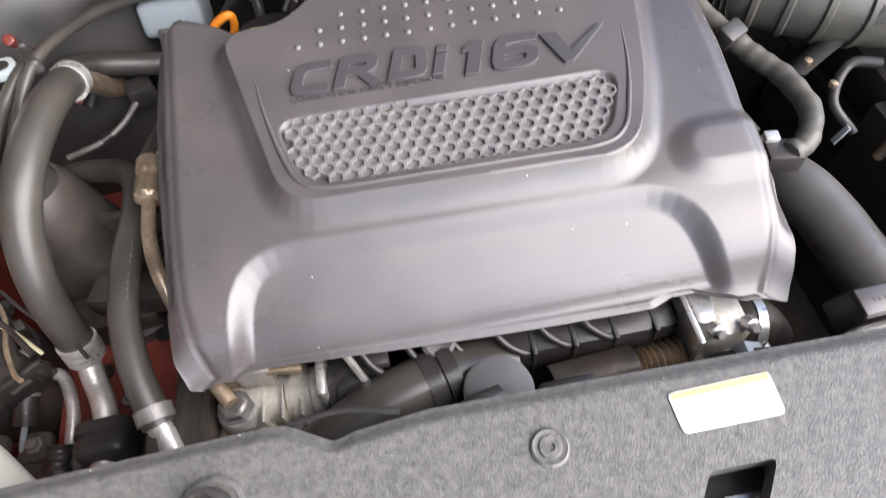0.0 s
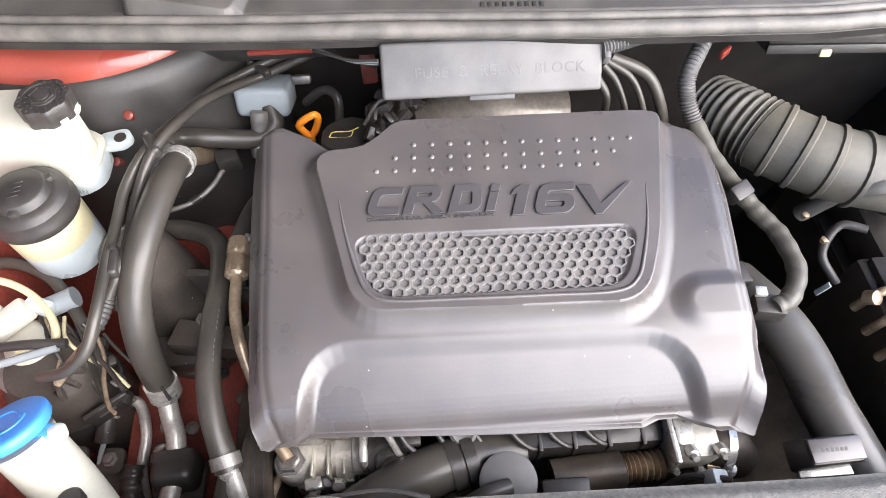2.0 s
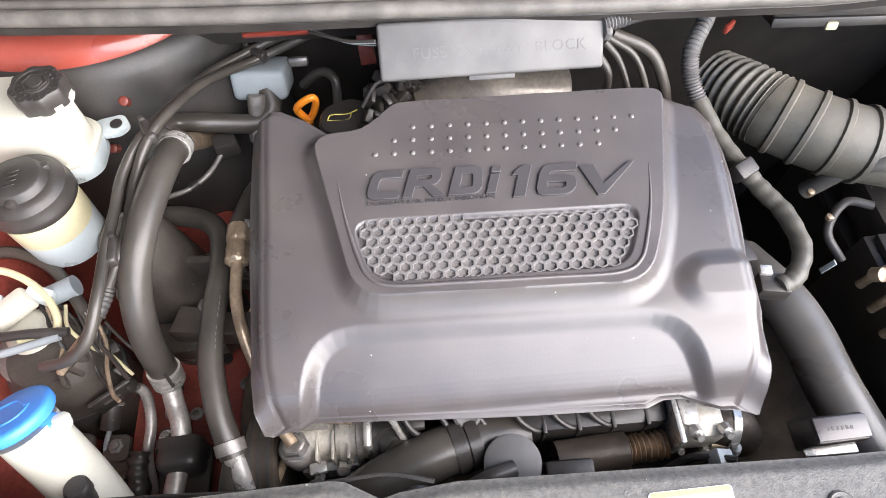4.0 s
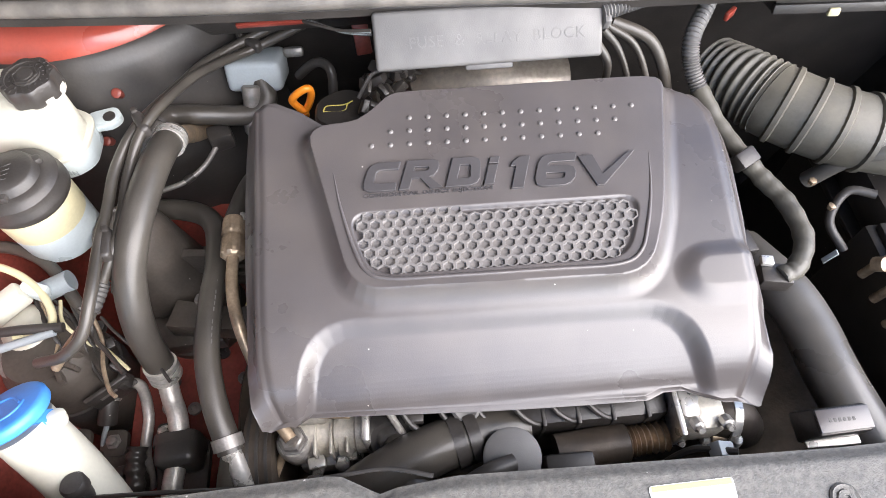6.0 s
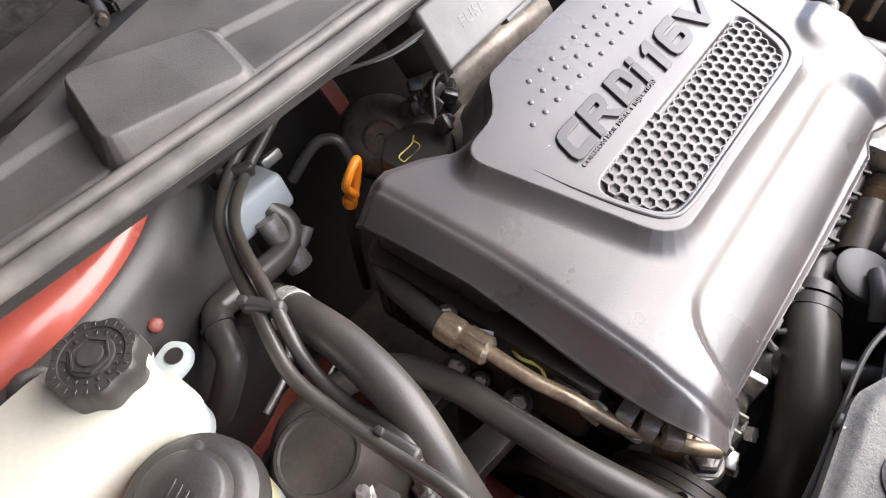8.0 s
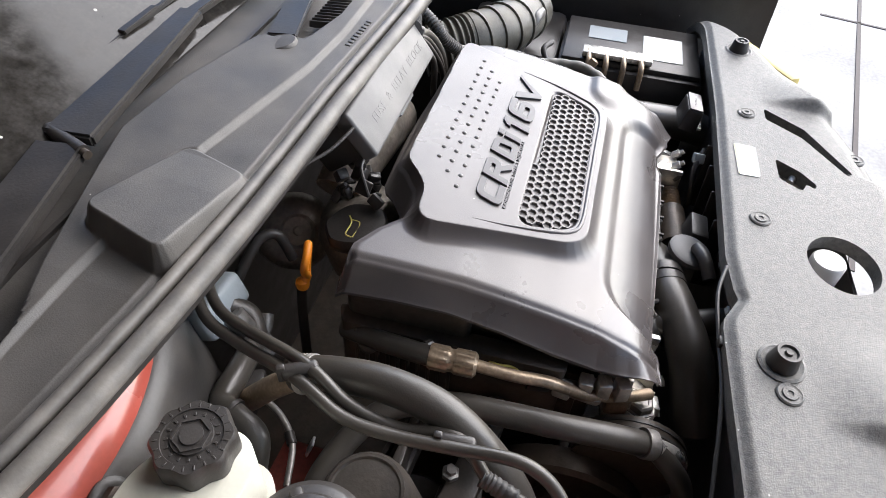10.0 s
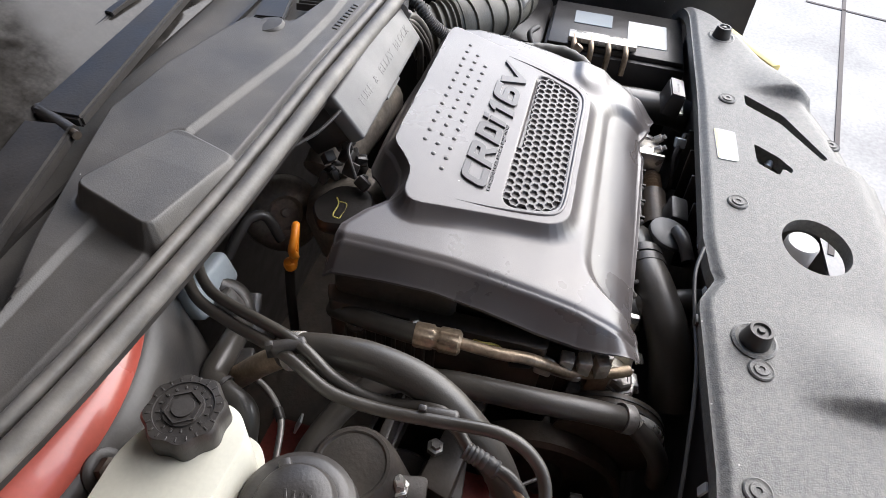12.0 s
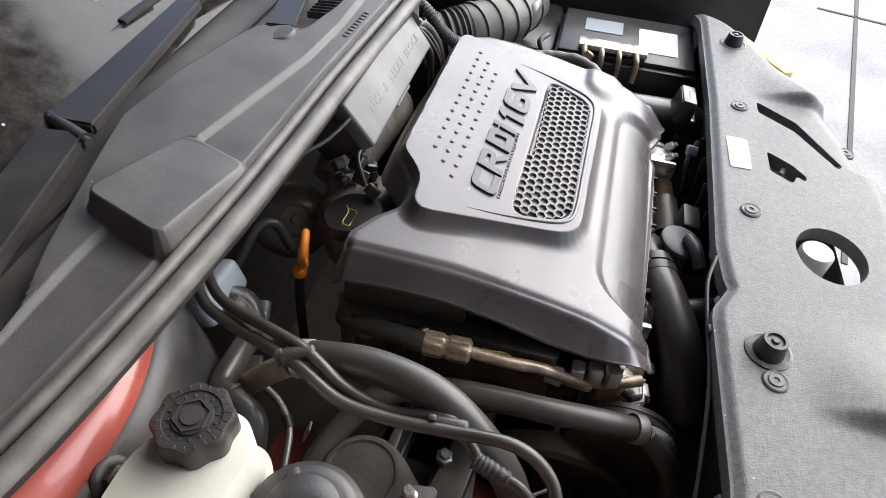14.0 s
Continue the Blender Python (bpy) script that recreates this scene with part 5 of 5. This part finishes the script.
part("plug", block((0.022, 0.014, 0.016), pose(-0.352, 0.582, 0.908, 30, 0, 30), 0.003), M_PALE, bw, "grey plug")
vp = single("vacuum_pipe", tube([(-0.225, 0.565, 0.85), (-0.205, 0.555, 0.875), (-0.19, 0.548, 0.885), (-0.178, 0.535, 0.88), (-0.18, 0.52, 0.85)], 0.006, 10), M_RUBBER, "thin black bent vacuum pipe", "pipe")
for x, y, z in ((-0.421, 0.499, 0.906), (-0.398, 0.500, 0.82), (-0.455, 0.478, 0.85)):
    ob = single("body_plug", lathe([(0.0058, -0.012), (0.0058, 0.001), (0.004, 0.0025), (0.002, 0.0025)], pose(x, y, z, 40), 16), M_REDDIRT, "small red painted plug in the black body panel", "plug", "red body plugs")
bb = thing("body_bolt", "black flanged bolt with a red painted tip on the tower skirt", "bolt", (-0.504, 0.497, 0.94))
mb = pose(-0.504, 0.5, 0.938, 55)
part("flange", lathe([(0.016, -0.006), (0.0165, 0.001), (0.014, 0.003), (0.010, 0.0035)], mb, 24), M_BLACK, bb)
part("nut", lathe([(0.0105, 0.002), (0.0105, 0.011), (0.0085, 0.0125), (0.006, 0.0125)], mb, 6), M_DARK, bb)
part("stud", lathe([(0.0052, 0.010), (0.0052, 0.021), (0.0042, 0.0225), (0.001, 0.0225)], mb, 14), M_RED, bb, "red painted stud")
single("inner_panel", block((0.2, 0.012, 0.28), pose(-0.43, 0.545, 0.735, -12), 0.004), M_BLACK, "black sealed panel below the suspension tower", "body panel")

# ---- lower left: filter head, brackets and pipes ----
fp = thing("fuel_pipe", "bare metal pipe with a black quick connector", "pipe", (-0.43, 0.18, 0.68))
part("pipe", tube([(-0.462, 0.213, 0.722), (-0.445, 0.215, 0.724), (-0.426, 0.211, 0.722), (-0.415, 0.177, 0.715), (-0.419, 0.139, 0.70), (-0.423, 0.11, 0.66)], 0.0062, 12), M_ALU, fp)
part("connector", tube([(-0.458, 0.212, 0.722), (-0.463, 0.195, 0.716), (-0.467, 0.175, 0.705)], 0.011, 12), M_BLACK, fp, "black quick connector")
part("spring_clip", lathe([(0.0115, -0.006), (0.0128, -0.004), (0.0128, 0.004), (0.0115, 0.006)], Matrix.Translation((-0.461, 0.205, 0.72)) @ Vector((-0.1, -0.4, -0.1)).to_track_quat("Z", "Y").to_matrix().to_4x4(), 16), M_STEEL, fp)
part("lead", tube([(-0.467, 0.175, 0.705), (-0.475, 0.155, 0.69), (-0.47, 0.13, 0.68)], 0.003, 8), M_PALE, fp)
cb = thing("chassis_bracket", "black stamped bracket with two bolted ears", "bracket", (-0.46, 0.13, 0.68))
part("body", prism(rounded([(-0.492, 0.150), (-0.425, 0.142), (-0.418, 0.110), (-0.445, 0.096), (-0.485, 0.112)], 0.010, 4), 0.655, 0.690, 0.004), M_CASTBLACK, cb)
for x, y in ((-0.506, 0.162), (-0.462, 0.157)):
    ear = part("ear", prism(rounded([(x - 0.016, y - 0.016), (x + 0.016, y - 0.018), (x + 0.015, y + 0.014), (x - 0.014, y + 0.015)], 0.009, 4), 0.683, 0.692, 0.002), M_CASTBLACK, cb)
    part("bolt", lathe([(0.009, 0.692), (0.009, 0.694), (0.006, 0.695), (0.006, 0.700), (0.002, 0.701)], pose(x, y, 0), 6), M_BOLT, ear)
part("upright", block((0.022, 0.012, 0.05), pose(-0.482, 0.138, 0.705, 12, 0, 8), 0.003), M_CASTBLACK, cb)
rm = thing("pipe_mount", "black rubber block clamping the coolant pipe", "bracket", (-0.366, 0.125, 0.7))
part("block", block((0.046, 0.040, 0.044), pose(-0.366, 0.128, 0.732, -6, 0, 3), 0.010, 3), M_RUBBER, rm)
part("band", block((0.049, 0.008, 0.047), pose(-0.366, 0.136, 0.733, -6, 0, 3), 0.010, 3), M_BLACK, rm)
part("plate", prism(rounded([(-0.412, 0.172), (-0.385, 0.172), (-0.345, 0.146), (-0.345, 0.085), (-0.40, 0.09)], 0.010, 4), 0.690, 0.700, 0.002), M_CASTBLACK, rm)
part("bolt", lathe([(0.009, 0.698), (0.009, 0.702), (0.0055, 0.703), (0.0055, 0.708), (0.002, 0.709)], pose(-0.400, 0.160, 0), 12), M_STEEL, rm, "bright bolt")
pm = thing("hose_joint", "black plastic pipe joint on the fuel pipe", "connector", (-0.42, 0.12, 0.7))
part("sleeve", tube([(-0.421, 0.142, 0.717), (-0.423, 0.122, 0.712), (-0.422, 0.095, 0.705)], lambda t: 0.0105 + 0.0012 * math.cos(t * 22), 14, 10), M_BLACK, pm)
part("lug", block((0.016, 0.012, 0.02), pose(-0.436, 0.118, 0.705, 0, 0, 10), 0.003), M_BLACK, pm)
single("ring_clip", tube([(-0.39 + 0.006 * math.cos(a), 0.182 + 0.006 * math.sin(a), 0.722 + 0.003 * math.sin(a)) for a in np.linspace(0.0, 6.28, 14)], 0.0016, 8, 3), M_BOLT, "small bare metal ring clip", "clip")
hs2 = thing("filter_hoses", "thin cream and black hoses over the fuel filter", "hose", (-0.5, 0.25, 0.8))
part("hose", tube([(-0.59, 0.345, 0.835), (-0.545, 0.345, 0.835), (-0.50, 0.322, 0.83), (-0.468, 0.28, 0.815), (-0.45, 0.245, 0.79), (-0.455, 0.225, 0.76)], 0.007, 10), M_HOSE, hs2)
part("hose", tube([(-0.60, 0.31, 0.845), (-0.555, 0.315, 0.85), (-0.515, 0.30, 0.848), (-0.485, 0.272, 0.84), (-0.48, 0.245, 0.83), (-0.515, 0.235, 0.83)], 0.0042, 10), M_YELLOW, hs2, "thin cream hose")
part("hose", tube([(-0.575, 0.245, 0.835), (-0.535, 0.238, 0.84), (-0.50, 0.239, 0.84), (-0.462, 0.24, 0.836)], 0.0052, 10), M_BLACK, hs2)
part("hose", tube([(-0.58, 0.225, 0.83), (-0.54, 0.222, 0.83), (-0.50, 0.228, 0.835), (-0.47, 0.236, 0.836)], 0.0045, 10), M_PALE, hs2, "bare metal tube")
for x, y, z, a in ((-0.55, 0.275, 0.84, 20), (-0.50, 0.285, 0.838, -20), (-0.575, 0.26, 0.845, 60)):
    part("plug", block((0.028, 0.015, 0.018), pose(x, y, z, 0, 12, a), 0.003), M_CLEAR, hs2, "cream plug")
single("black_knob", lathe([(0.008, -0.06), (0.009, 0.0), (0.0115, 0.002), (0.012, 0.012), (0.010, 0.015), (0.003, 0.016)], pose(-0.418, 0.078, 0.826, -10), 18), M_BLACK, "small black screw knob beside the washer filler", "knob")

# ---- bolts and brackets on the engine's flank ----
for x, y, z, r in ((-0.275, 0.326, 0.786, 0.009), (-0.274, 0.30, 0.79, 0.006), (-0.275, 0.26, 0.797, 0.009), (-0.27, 0.335, 0.868, 0.006), (-0.262, 0.40, 0.845, 0.008)):
    ob = thing("flange_bolt", "plated hexagon flange bolt on the engine", "bolt", (x, y, z), "bolts on the engine")
    part("flange", lathe([(r * 1.5, -0.012), (r * 1.5, 0.002), (r * 1.1, 0.003)], pose(x, y, z, 15, -25), 18), M_DARK, ob)
    part("head", lathe([(r, 0.003), (r, 0.010), (r * 0.8, 0.012), (r * 0.2, 0.012)], pose(x, y, z, 15, -25), 6), M_STEEL, ob)
br = thing("pipe_bracket", "dull cast bracket carrying the pressure pipe", "bracket", (-0.25, 0.19, 0.82))
part("plate", prism(rounded([(-0.255, 0.235), (-0.235, 0.235), (-0.232, 0.15), (-0.262, 0.16)], 0.006, 3), 0.825, 0.833, 0.002), M_ALU, br)
part("boss", block((0.022, 0.026, 0.022), pose(-0.245, 0.222, 0.842, 0, 0, 15), 0.004), M_ALU, br)
single("dust_tag", block((0.012, 0.003, 0.03), pose(-0.331, 0.45, 0.72, 20, 0, 10), 0.001), M_LABEL, "small pale plastic tag", "tag")

# ---- pump castings ----
part("casting", block((0.03, 0.03, 0.03), pose(-0.205, 0.135, 0.832), 0.004), M_ALU, pu)
part("casting", block((0.022, 0.024, 0.032), pose(-0.232, 0.135, 0.83, 0, 0, 8), 0.003), M_BRASS, pu)
part("lug", block((0.018, 0.012, 0.010), pose(-0.205, 0.088, 0.795, 0, 0, 10), 0.002), M_STEEL, pu)
part("bolt", lathe([(0.006, 0), (0.006, 0.012), (0.003, 0.018)], pose(-0.145, 0.118, 0.828, 0, 90, 0), 10), M_STEEL, pu)
part("outlet_nut", lathe([(0.011, 0), (0.011, 0.012)], pose(-0.17, 0.098, 0.785, 80), 6), M_STEEL, pu)
part("groove", lathe([(0.0622, -0.011), (0.0622, -0.008)], pose(-0.262, 0.112, 0.745, 0, 90, 0), 40), M_RUBBER, pl)
part("groove", lathe([(0.0622, -0.002), (0.0622, 0.001)], pose(-0.262, 0.112, 0.745, 0, 90, 0), 40), M_RUBBER, pl)
part("groove", lathe([(0.0622, 0.007), (0.0622, 0.010)], pose(-0.262, 0.112, 0.745, 0, 90, 0), 40), M_RUBBER, pl)
big = thing("crank_pulley", "large dark belt pulley low beside the engine", "pulley", (-0.28, 0.2, 0.6))
part("rim", lathe([(0.09, -0.015), (0.095, -0.012), (0.095, 0.012), (0.088, 0.016), (0.08, 0.004), (0.03, 0.0)], pose(-0.285, 0.17, 0.66, 0, -90, 0), 44), M_DARK, big)
part("hub", lathe([(0.03, -0.002), (0.028, 0.014), (0.012, 0.016)], pose(-0.285, 0.17, 0.66, 0, -90, 0), 28), M_DARK, big)
part("bolt", lathe([(0.011, 0.014), (0.011, 0.024), (0.004, 0.026)], pose(-0.285, 0.17, 0.66, 0, -90, 0), 6), M_BOLT, big, "dull hub bolt")
ps2 = single("pump_drum", lathe([(0.024, -0.03), (0.027, -0.026), (0.027, 0.01), (0.022, 0.016), (0.016, 0.014), (0.012, 0.02), (0.004, 0.02)], pose(-0.128, 0.112, 0.80, 50), 28), M_RUBBER, "black rubber-faced drum behind the pump", "housing")
sl = thing("stay_rod", "thin pale metal stay in front of the engine", "stay", (-0.11, 0.11, 0.8))
part("rod", tube([(-0.128, 0.118, 0.845), (-0.118, 0.105, 0.82), (-0.10, 0.085, 0.80)], 0.0035, 8), M_ALU, sl)
part("clip", block((0.018, 0.012, 0.012), pose(-0.105, 0.115, 0.83), 0.002), M_BLACK, sl)
wr = thing("front_wires", "loose black wires under the cover's front lip", "cable", (0, 0.11, 0.83))
for i in range(6):
    x0 = -0.12 + 0.035 * i
    part("wire", tube([(x0, 0.125, 0.845), (x0 + 0.012, 0.108, 0.832), (x0 + 0.03, 0.10, 0.822), (x0 + 0.045, 0.115, 0.81)], 0.0028, 8, 6), M_RUBBER, wr)
part("outlet_ring", lathe([(0.014, -0.02), (0.014, 0.004), (0.011, 0.006), (0.004, 0.002)], pose(-0.055, 0.118, 0.838, 25), 20), M_GREYBOX, wr)
egr = thing("ribbed_pipe", "dark ribbed metal pipe below the valve", "pipe", (0.12, 0.08, 0.78))
part("pipe", tube([(0.03, 0.075, 0.80), (0.07, 0.078, 0.80), (0.10, 0.08, 0.80)], 0.019, 18), M_DARK, egr)
part("ribbed_section", tube([(0.098, 0.08, 0.80), (0.115, 0.081, 0.80), (0.14, 0.083, 0.80)], lambda t: 0.0135 + 0.0022 * math.cos(t * 2 * math.pi * 8), 16, 40), M_BRASS, egr)

pu.location += Vector((-0.003, 0.005, -0.02))

# ---- valve details ----
for x, y, z in ((0.160, 0.086, 0.835), (0.188, 0.086, 0.835), (0.155, 0.085, 0.79), (0.182, 0.08, 0.79)):
    part("stud", lathe([(0.006, 0), (0.006, 0.010), (0.0035, 0.011), (0.0035, 0.016)], pose(x, y, z, 50), 8), M_STEEL, th)
part("spring_clip", tube([(0.204, 0.078, 0.812), (0.209, 0.072, 0.80), (0.207, 0.071, 0.785)], lambda t: 0.005 + 0.001 * math.cos(t * 60), 10, 16), M_STEEL, th)
part("lever", prism(rounded([(0.15, 0.09), (0.165, 0.09), (0.17, 0.12), (0.15, 0.12)], 0.004, 3), 0.834, 0.838, 0.001), M_STEEL, th)

# ---- below the front cover: lock, bracket and lead ----
lk = thing("bonnet_lock", "plated bonnet lock below the opening in the cover", "lock", (0.12, -0.06, 0.85))
part("plate", block((0.05, 0.03, 0.004), pose(0.125, -0.055, 0.868, 0, 10), 0.001), M_STEEL, lk)
part("claw", tube([(0.11, -0.05, 0.878), (0.125, -0.058, 0.884), (0.135, -0.07, 0.872)], 0.005, 10), M_STEEL, lk)
part("housing", block((0.09, 0.07, 0.03), pose(0.125, -0.05, 0.848), 0.004), M_BLACK, lk)
sheet("wall_nose", [(-0.36, -0.105, 0.5), (0.32, -0.105, 0.5), (0.32, -0.105, 0.86), (-0.36, -0.105, 0.86)], M_BLACK, "dark grille backing below the cover", "panel")
# white disc added to stand in for the bright blob in the opening
single("bright_blob_disc", lathe([(0.019, -0.03), (0.019, 0.0), (0.017, 0.003), (0.004, 0.003)], pose(-0.038, -0.071, 0.883), 32), M_LABEL, "white disc added for the bright blob in the oval opening", "cap")
ld = thing("edge_lead", "thin black lead clipped along the radiator cover", "cable", (-0.2, 0.05, 0.87))
part("lead", tube([(-0.09, 0.048, 0.892), (-0.13, 0.058, 0.888), (-0.18, 0.057, 0.878), (-0.25, 0.056, 0.872), (-0.33, 0.062, 0.855), (-0.42, 0.07, 0.825)], 0.0021, 8), M_RUBBER, ld)
part("clip", block((0.012, 0.008, 0.012), pose(-0.19, 0.055, 0.879), 0.002), M_BLACK, ld)
cn = thing("fan_connector", "grey ribbed connector behind the radiator cover", "connector", (0.0, 0.05, 0.85))
part("shell", block((0.045, 0.024, 0.04), pose(0.035, 0.058, 0.822, 10), 0.004), M_RUBBER, cn)
part("arm", tube([(-0.017, 0.062, 0.846), (-0.04, 0.055, 0.85), (-0.062, 0.047, 0.84)], 0.008, 12), M_RUBBER, cn)

# ---- beside the battery ----
rp = thing("relay_panel", "dark plastic panel under the scuttle", "panel", (0.46, 0.53, 0.93))
mr = pose(0.475, 0.545, 0.945, -15, 0, -3)
part("body", block((0.26, 0.06, 0.04), mr, 0.008), M_BLACK, rp)
part("lip", block((0.262, 0.006, 0.012), mr @ pose(0, -0.031, -0.012), 0.002), M_RUBBER, rp)
part("slot", block((0.03, 0.004, 0.006), mr @ pose(0.04, -0.031, 0.006, 0, -20), 0.001), M_DARK, rp)
part("clip", block((0.014, 0.006, 0.01), mr @ pose(-0.06, -0.034, -0.016), 0.002), M_YELLOW, rp, "small yellowish clip")
single("plug_tip", block((0.018, 0.006, 0.012), pose(0.30, 0.53, 0.93, 0, 0, 40), 0.002), M_RED, "small red plastic plug beside the bulkhead", "plug")
ab = thing("air_box", "black air filter housing below the intake duct", "air box", (0.56, 0.38, 0.65))
part("lower_case", block((0.22, 0.2, 0.11), pose(0.56, 0.38, 0.70), 0.015), M_BLACK, ab)
part("lid", block((0.21, 0.19, 0.06), pose(0.56, 0.38, 0.79), 0.02), M_BLACK, ab)
part("seam", block((0.228, 0.208, 0.01), pose(0.56, 0.38, 0.757), 0.003), M_BLACK, ab)
fx = thing("battery_leads", "black leads with brass ends beside the battery", "cable", (0.36, 0.28, 0.8))
part("lead", tube([(0.41, 0.30, 0.87), (0.385, 0.31, 0.865), (0.37, 0.29, 0.84), (0.385, 0.262, 0.82)], 0.005, 10), M_RUBBER, fx)
part("lead", tube([(0.45, 0.33, 0.90), (0.42, 0.335, 0.90), (0.40, 0.35, 0.87), (0.38, 0.36, 0.82)], 0.010, 12), M_PIPE, fx)
part("end", lathe([(0.008, -0.006), (0.008, 0.006), (0.004, 0.008)], pose(0.392, 0.225, 0.852, 30, 20), 12), M_BRASS, fx, "brass end")
part("strip", block((0.002, 0.006, 0.02), pose(0.345, 0.24, 0.85, 0, 20), 0.0005), M_PALE, fx)
part("bolt", lathe([(0.0045, 0), (0.0045, 0.005), (0.002, 0.006)], pose(0.362, 0.335, 0.85), 6), M_BRASS, fx)
part("bolt", lathe([(0.0045, 0), (0.0045, 0.005), (0.002, 0.006)], pose(0.37, 0.30, 0.85), 6), M_BRASS, fx)
hl = thing("headlamp", "pale headlamp edge with an amber strip", "headlamp", (0.56, -0.14, 0.8))
part("lens", block((0.16, 0.07, 0.1), pose(0.505, -0.035, 0.80, 0, 0, 34), 0.02, 3), M_PALE, hl)
part("amber_strip", block((0.15, 0.022, 0.02), pose(0.480, -0.062, 0.862, 0, 0, 34), 0.005), M_LABELY, hl, "amber strip")

# ---- loose leads and clutter low beside the filter ----
cl = thing("thin_leads", "tangle of thin coloured leads beside the fuel filter", "cable", (-0.47, 0.26, 0.78))
rnd = random.Random(11)
for i in range(8):
    x0, y0 = -0.52 + 0.012 * i, 0.30 - 0.006 * i
    bend = [(x0, y0, 0.815 + 0.01 * rnd.random())]
    for k in range(4):
        bend.append((bend[-1][0] + rnd.uniform(0.004, 0.022), bend[-1][1] - rnd.uniform(0.008, 0.03), bend[-1][2] - rnd.uniform(-0.004, 0.022)))
    part("lead", tube(bend, 0.0016 + 0.0012 * rnd.random(), 8, 6), (M_BLACK, M_BRASS, M_BLACK, M_YELLOW, M_RUBBER)[i % 5], cl)
for i in range(4):
    part("plug", block((0.016, 0.012, 0.012), pose(-0.455 + 0.008 * i, 0.262 - 0.018 * i, 0.785 - 0.012 * i, 20 * i, 10, 30 * i), 0.002), M_BLACK, cl, "small black plug")
fb = thing("filter_bracket", "black stamped bracket round the fuel filter", "bracket", (-0.45, 0.21, 0.74))
part("strap", lathe([(0.0525, 0.70), (0.055, 0.701), (0.055, 0.725), (0.0525, 0.726)], pose(-0.505, 0.235, 0), 32), M_RUBBER, fb)
part("plate", block((0.05, 0.006, 0.05), pose(-0.448, 0.20, 0.74, 10, 0, 35), 0.002), M_BLACK, fb)
part("slot", block((0.02, 0.004, 0.008), pose(-0.449, 0.196, 0.748, 10, 0, 35), 0.001), M_BOLT, fb)
for i in range(5):
    single("grommet", lathe([(0.008, 0), (0.008, 0.004), (0.004, 0.005), (0.003, 0.002)], pose(-0.43 + 0.028 * i, 0.26 - 0.035 * (i % 3), 0.688 - 0.002 * i, -4), 14), M_BLACK if i % 2 else M_BOLT, "small grommet in the red chassis leg", "grommet", "grommets in the chassis leg")

# ---- fittings on the engine's flank ----
ek = thing("timing_cover", "dark ribbed plastic cover on the engine's flank", "engine cover", (-0.24, 0.36, 0.82))
part("shell", prism(rounded([(-0.262, 0.20), (-0.24, 0.20), (-0.238, 0.44), (-0.262, 0.43)], 0.008, 3), 0.77, 0.868, 0.004), M_DARK, ek)
part("upper_shell", prism(rounded([(-0.248, 0.30), (-0.225, 0.30), (-0.225, 0.435), (-0.248, 0.428)], 0.01, 3), 0.86, 0.910, 0.006), M_DARK, ek)
for i in range(10):
    part("rib", block((0.006, 0.004, 0.085), pose(-0.2625, 0.315 + 0.011 * i, 0.82), 0.001, 1), M_DARK, ek)
part("tie", block((0.008, 0.016, 0.005), pose(-0.268, 0.30, 0.868, 0, 0, 20), 0.001), M_LABEL, ek, "pale clip")
part("yellow_lead", tube([(-0.262, 0.275, 0.858), (-0.266, 0.265, 0.862), (-0.262, 0.25, 0.858), (-0.268, 0.24, 0.852)], 0.0016, 8), M_INK, ek, "yellow lead")
part("plug", block((0.02, 0.024, 0.02), pose(-0.262, 0.225, 0.85, 0, 0, 12), 0.003), M_BLACK, ek)
part("plug", block((0.014, 0.018, 0.018), pose(-0.264, 0.20, 0.845, 0, 0, -8), 0.003), M_CAST, ek)
for i in range(3):
    part("casting", block((0.016, 0.014, 0.024), pose(-0.252 + 0.003 * i, 0.178 - 0.018 * i, 0.842, 0, 0, 10 * i), 0.002), M_CAST, pu)
ip = thing("hose_tail", "dark hose and brass pipe dropping past the pulley", "pipe", (-0.28, 0.07, 0.75))
part("hose", tube([(-0.284, 0.098, 0.81), (-0.292, 0.075, 0.79), (-0.295, 0.06, 0.765), (-0.292, 0.05, 0.72)], 0.011, 14), M_HOSE, ip)
part("pipe", tube([(-0.240, 0.106, 0.782), (-0.252, 0.086, 0.768), (-0.262, 0.068, 0.75), (-0.268, 0.056, 0.73)], 0.0045, 10), M_BRASS, ip)
rs = thing("radiator_support", "dark radiator frame with pale markers behind the cover", "frame", (0, 0.03, 0.8))
part("beam", block((1.0, 0.012, 0.03), pose(-0.05, 0.018, 0.845), 0.003), M_BLACK, rs)
for x, z in ((-0.33, 0.80), (-0.10, 0.83), (-0.02, 0.835), (-0.18, 0.82)):
    part("marker", block((0.010, 0.003, 0.016), pose(x, 0.028, z, 10), 0.0005, 1), M_LABEL, rs, "pale marker")
part("pipe", tube([(-0.10, 0.02, 0.815), (-0.11, 0.05, 0.815), (-0.12, 0.085, 0.81), (-0.12, 0.11, 0.80)], 0.017, 16), M_HOSE, rs, "black rubber outlet")
for x in (0.03, 0.09, 0.15, 0.2):
    part("fan_rib", block((0.006, 0.02, 0.10), pose(x, 0.03, 0.80, 0, 12), 0.002), M_BLACK, rs)
part("lead", tube([(0.18, 0.05, 0.86), (0.15, 0.06, 0.84), (0.13, 0.055, 0.80), (0.16, 0.06, 0.76)], 0.0035, 8), M_RUBBER, rs)
part("plug", block((0.02, 0.014, 0.014), pose(0.17, 0.055, 0.85, 0, 30, 0), 0.002), M_PALE, rs, "grey plug")
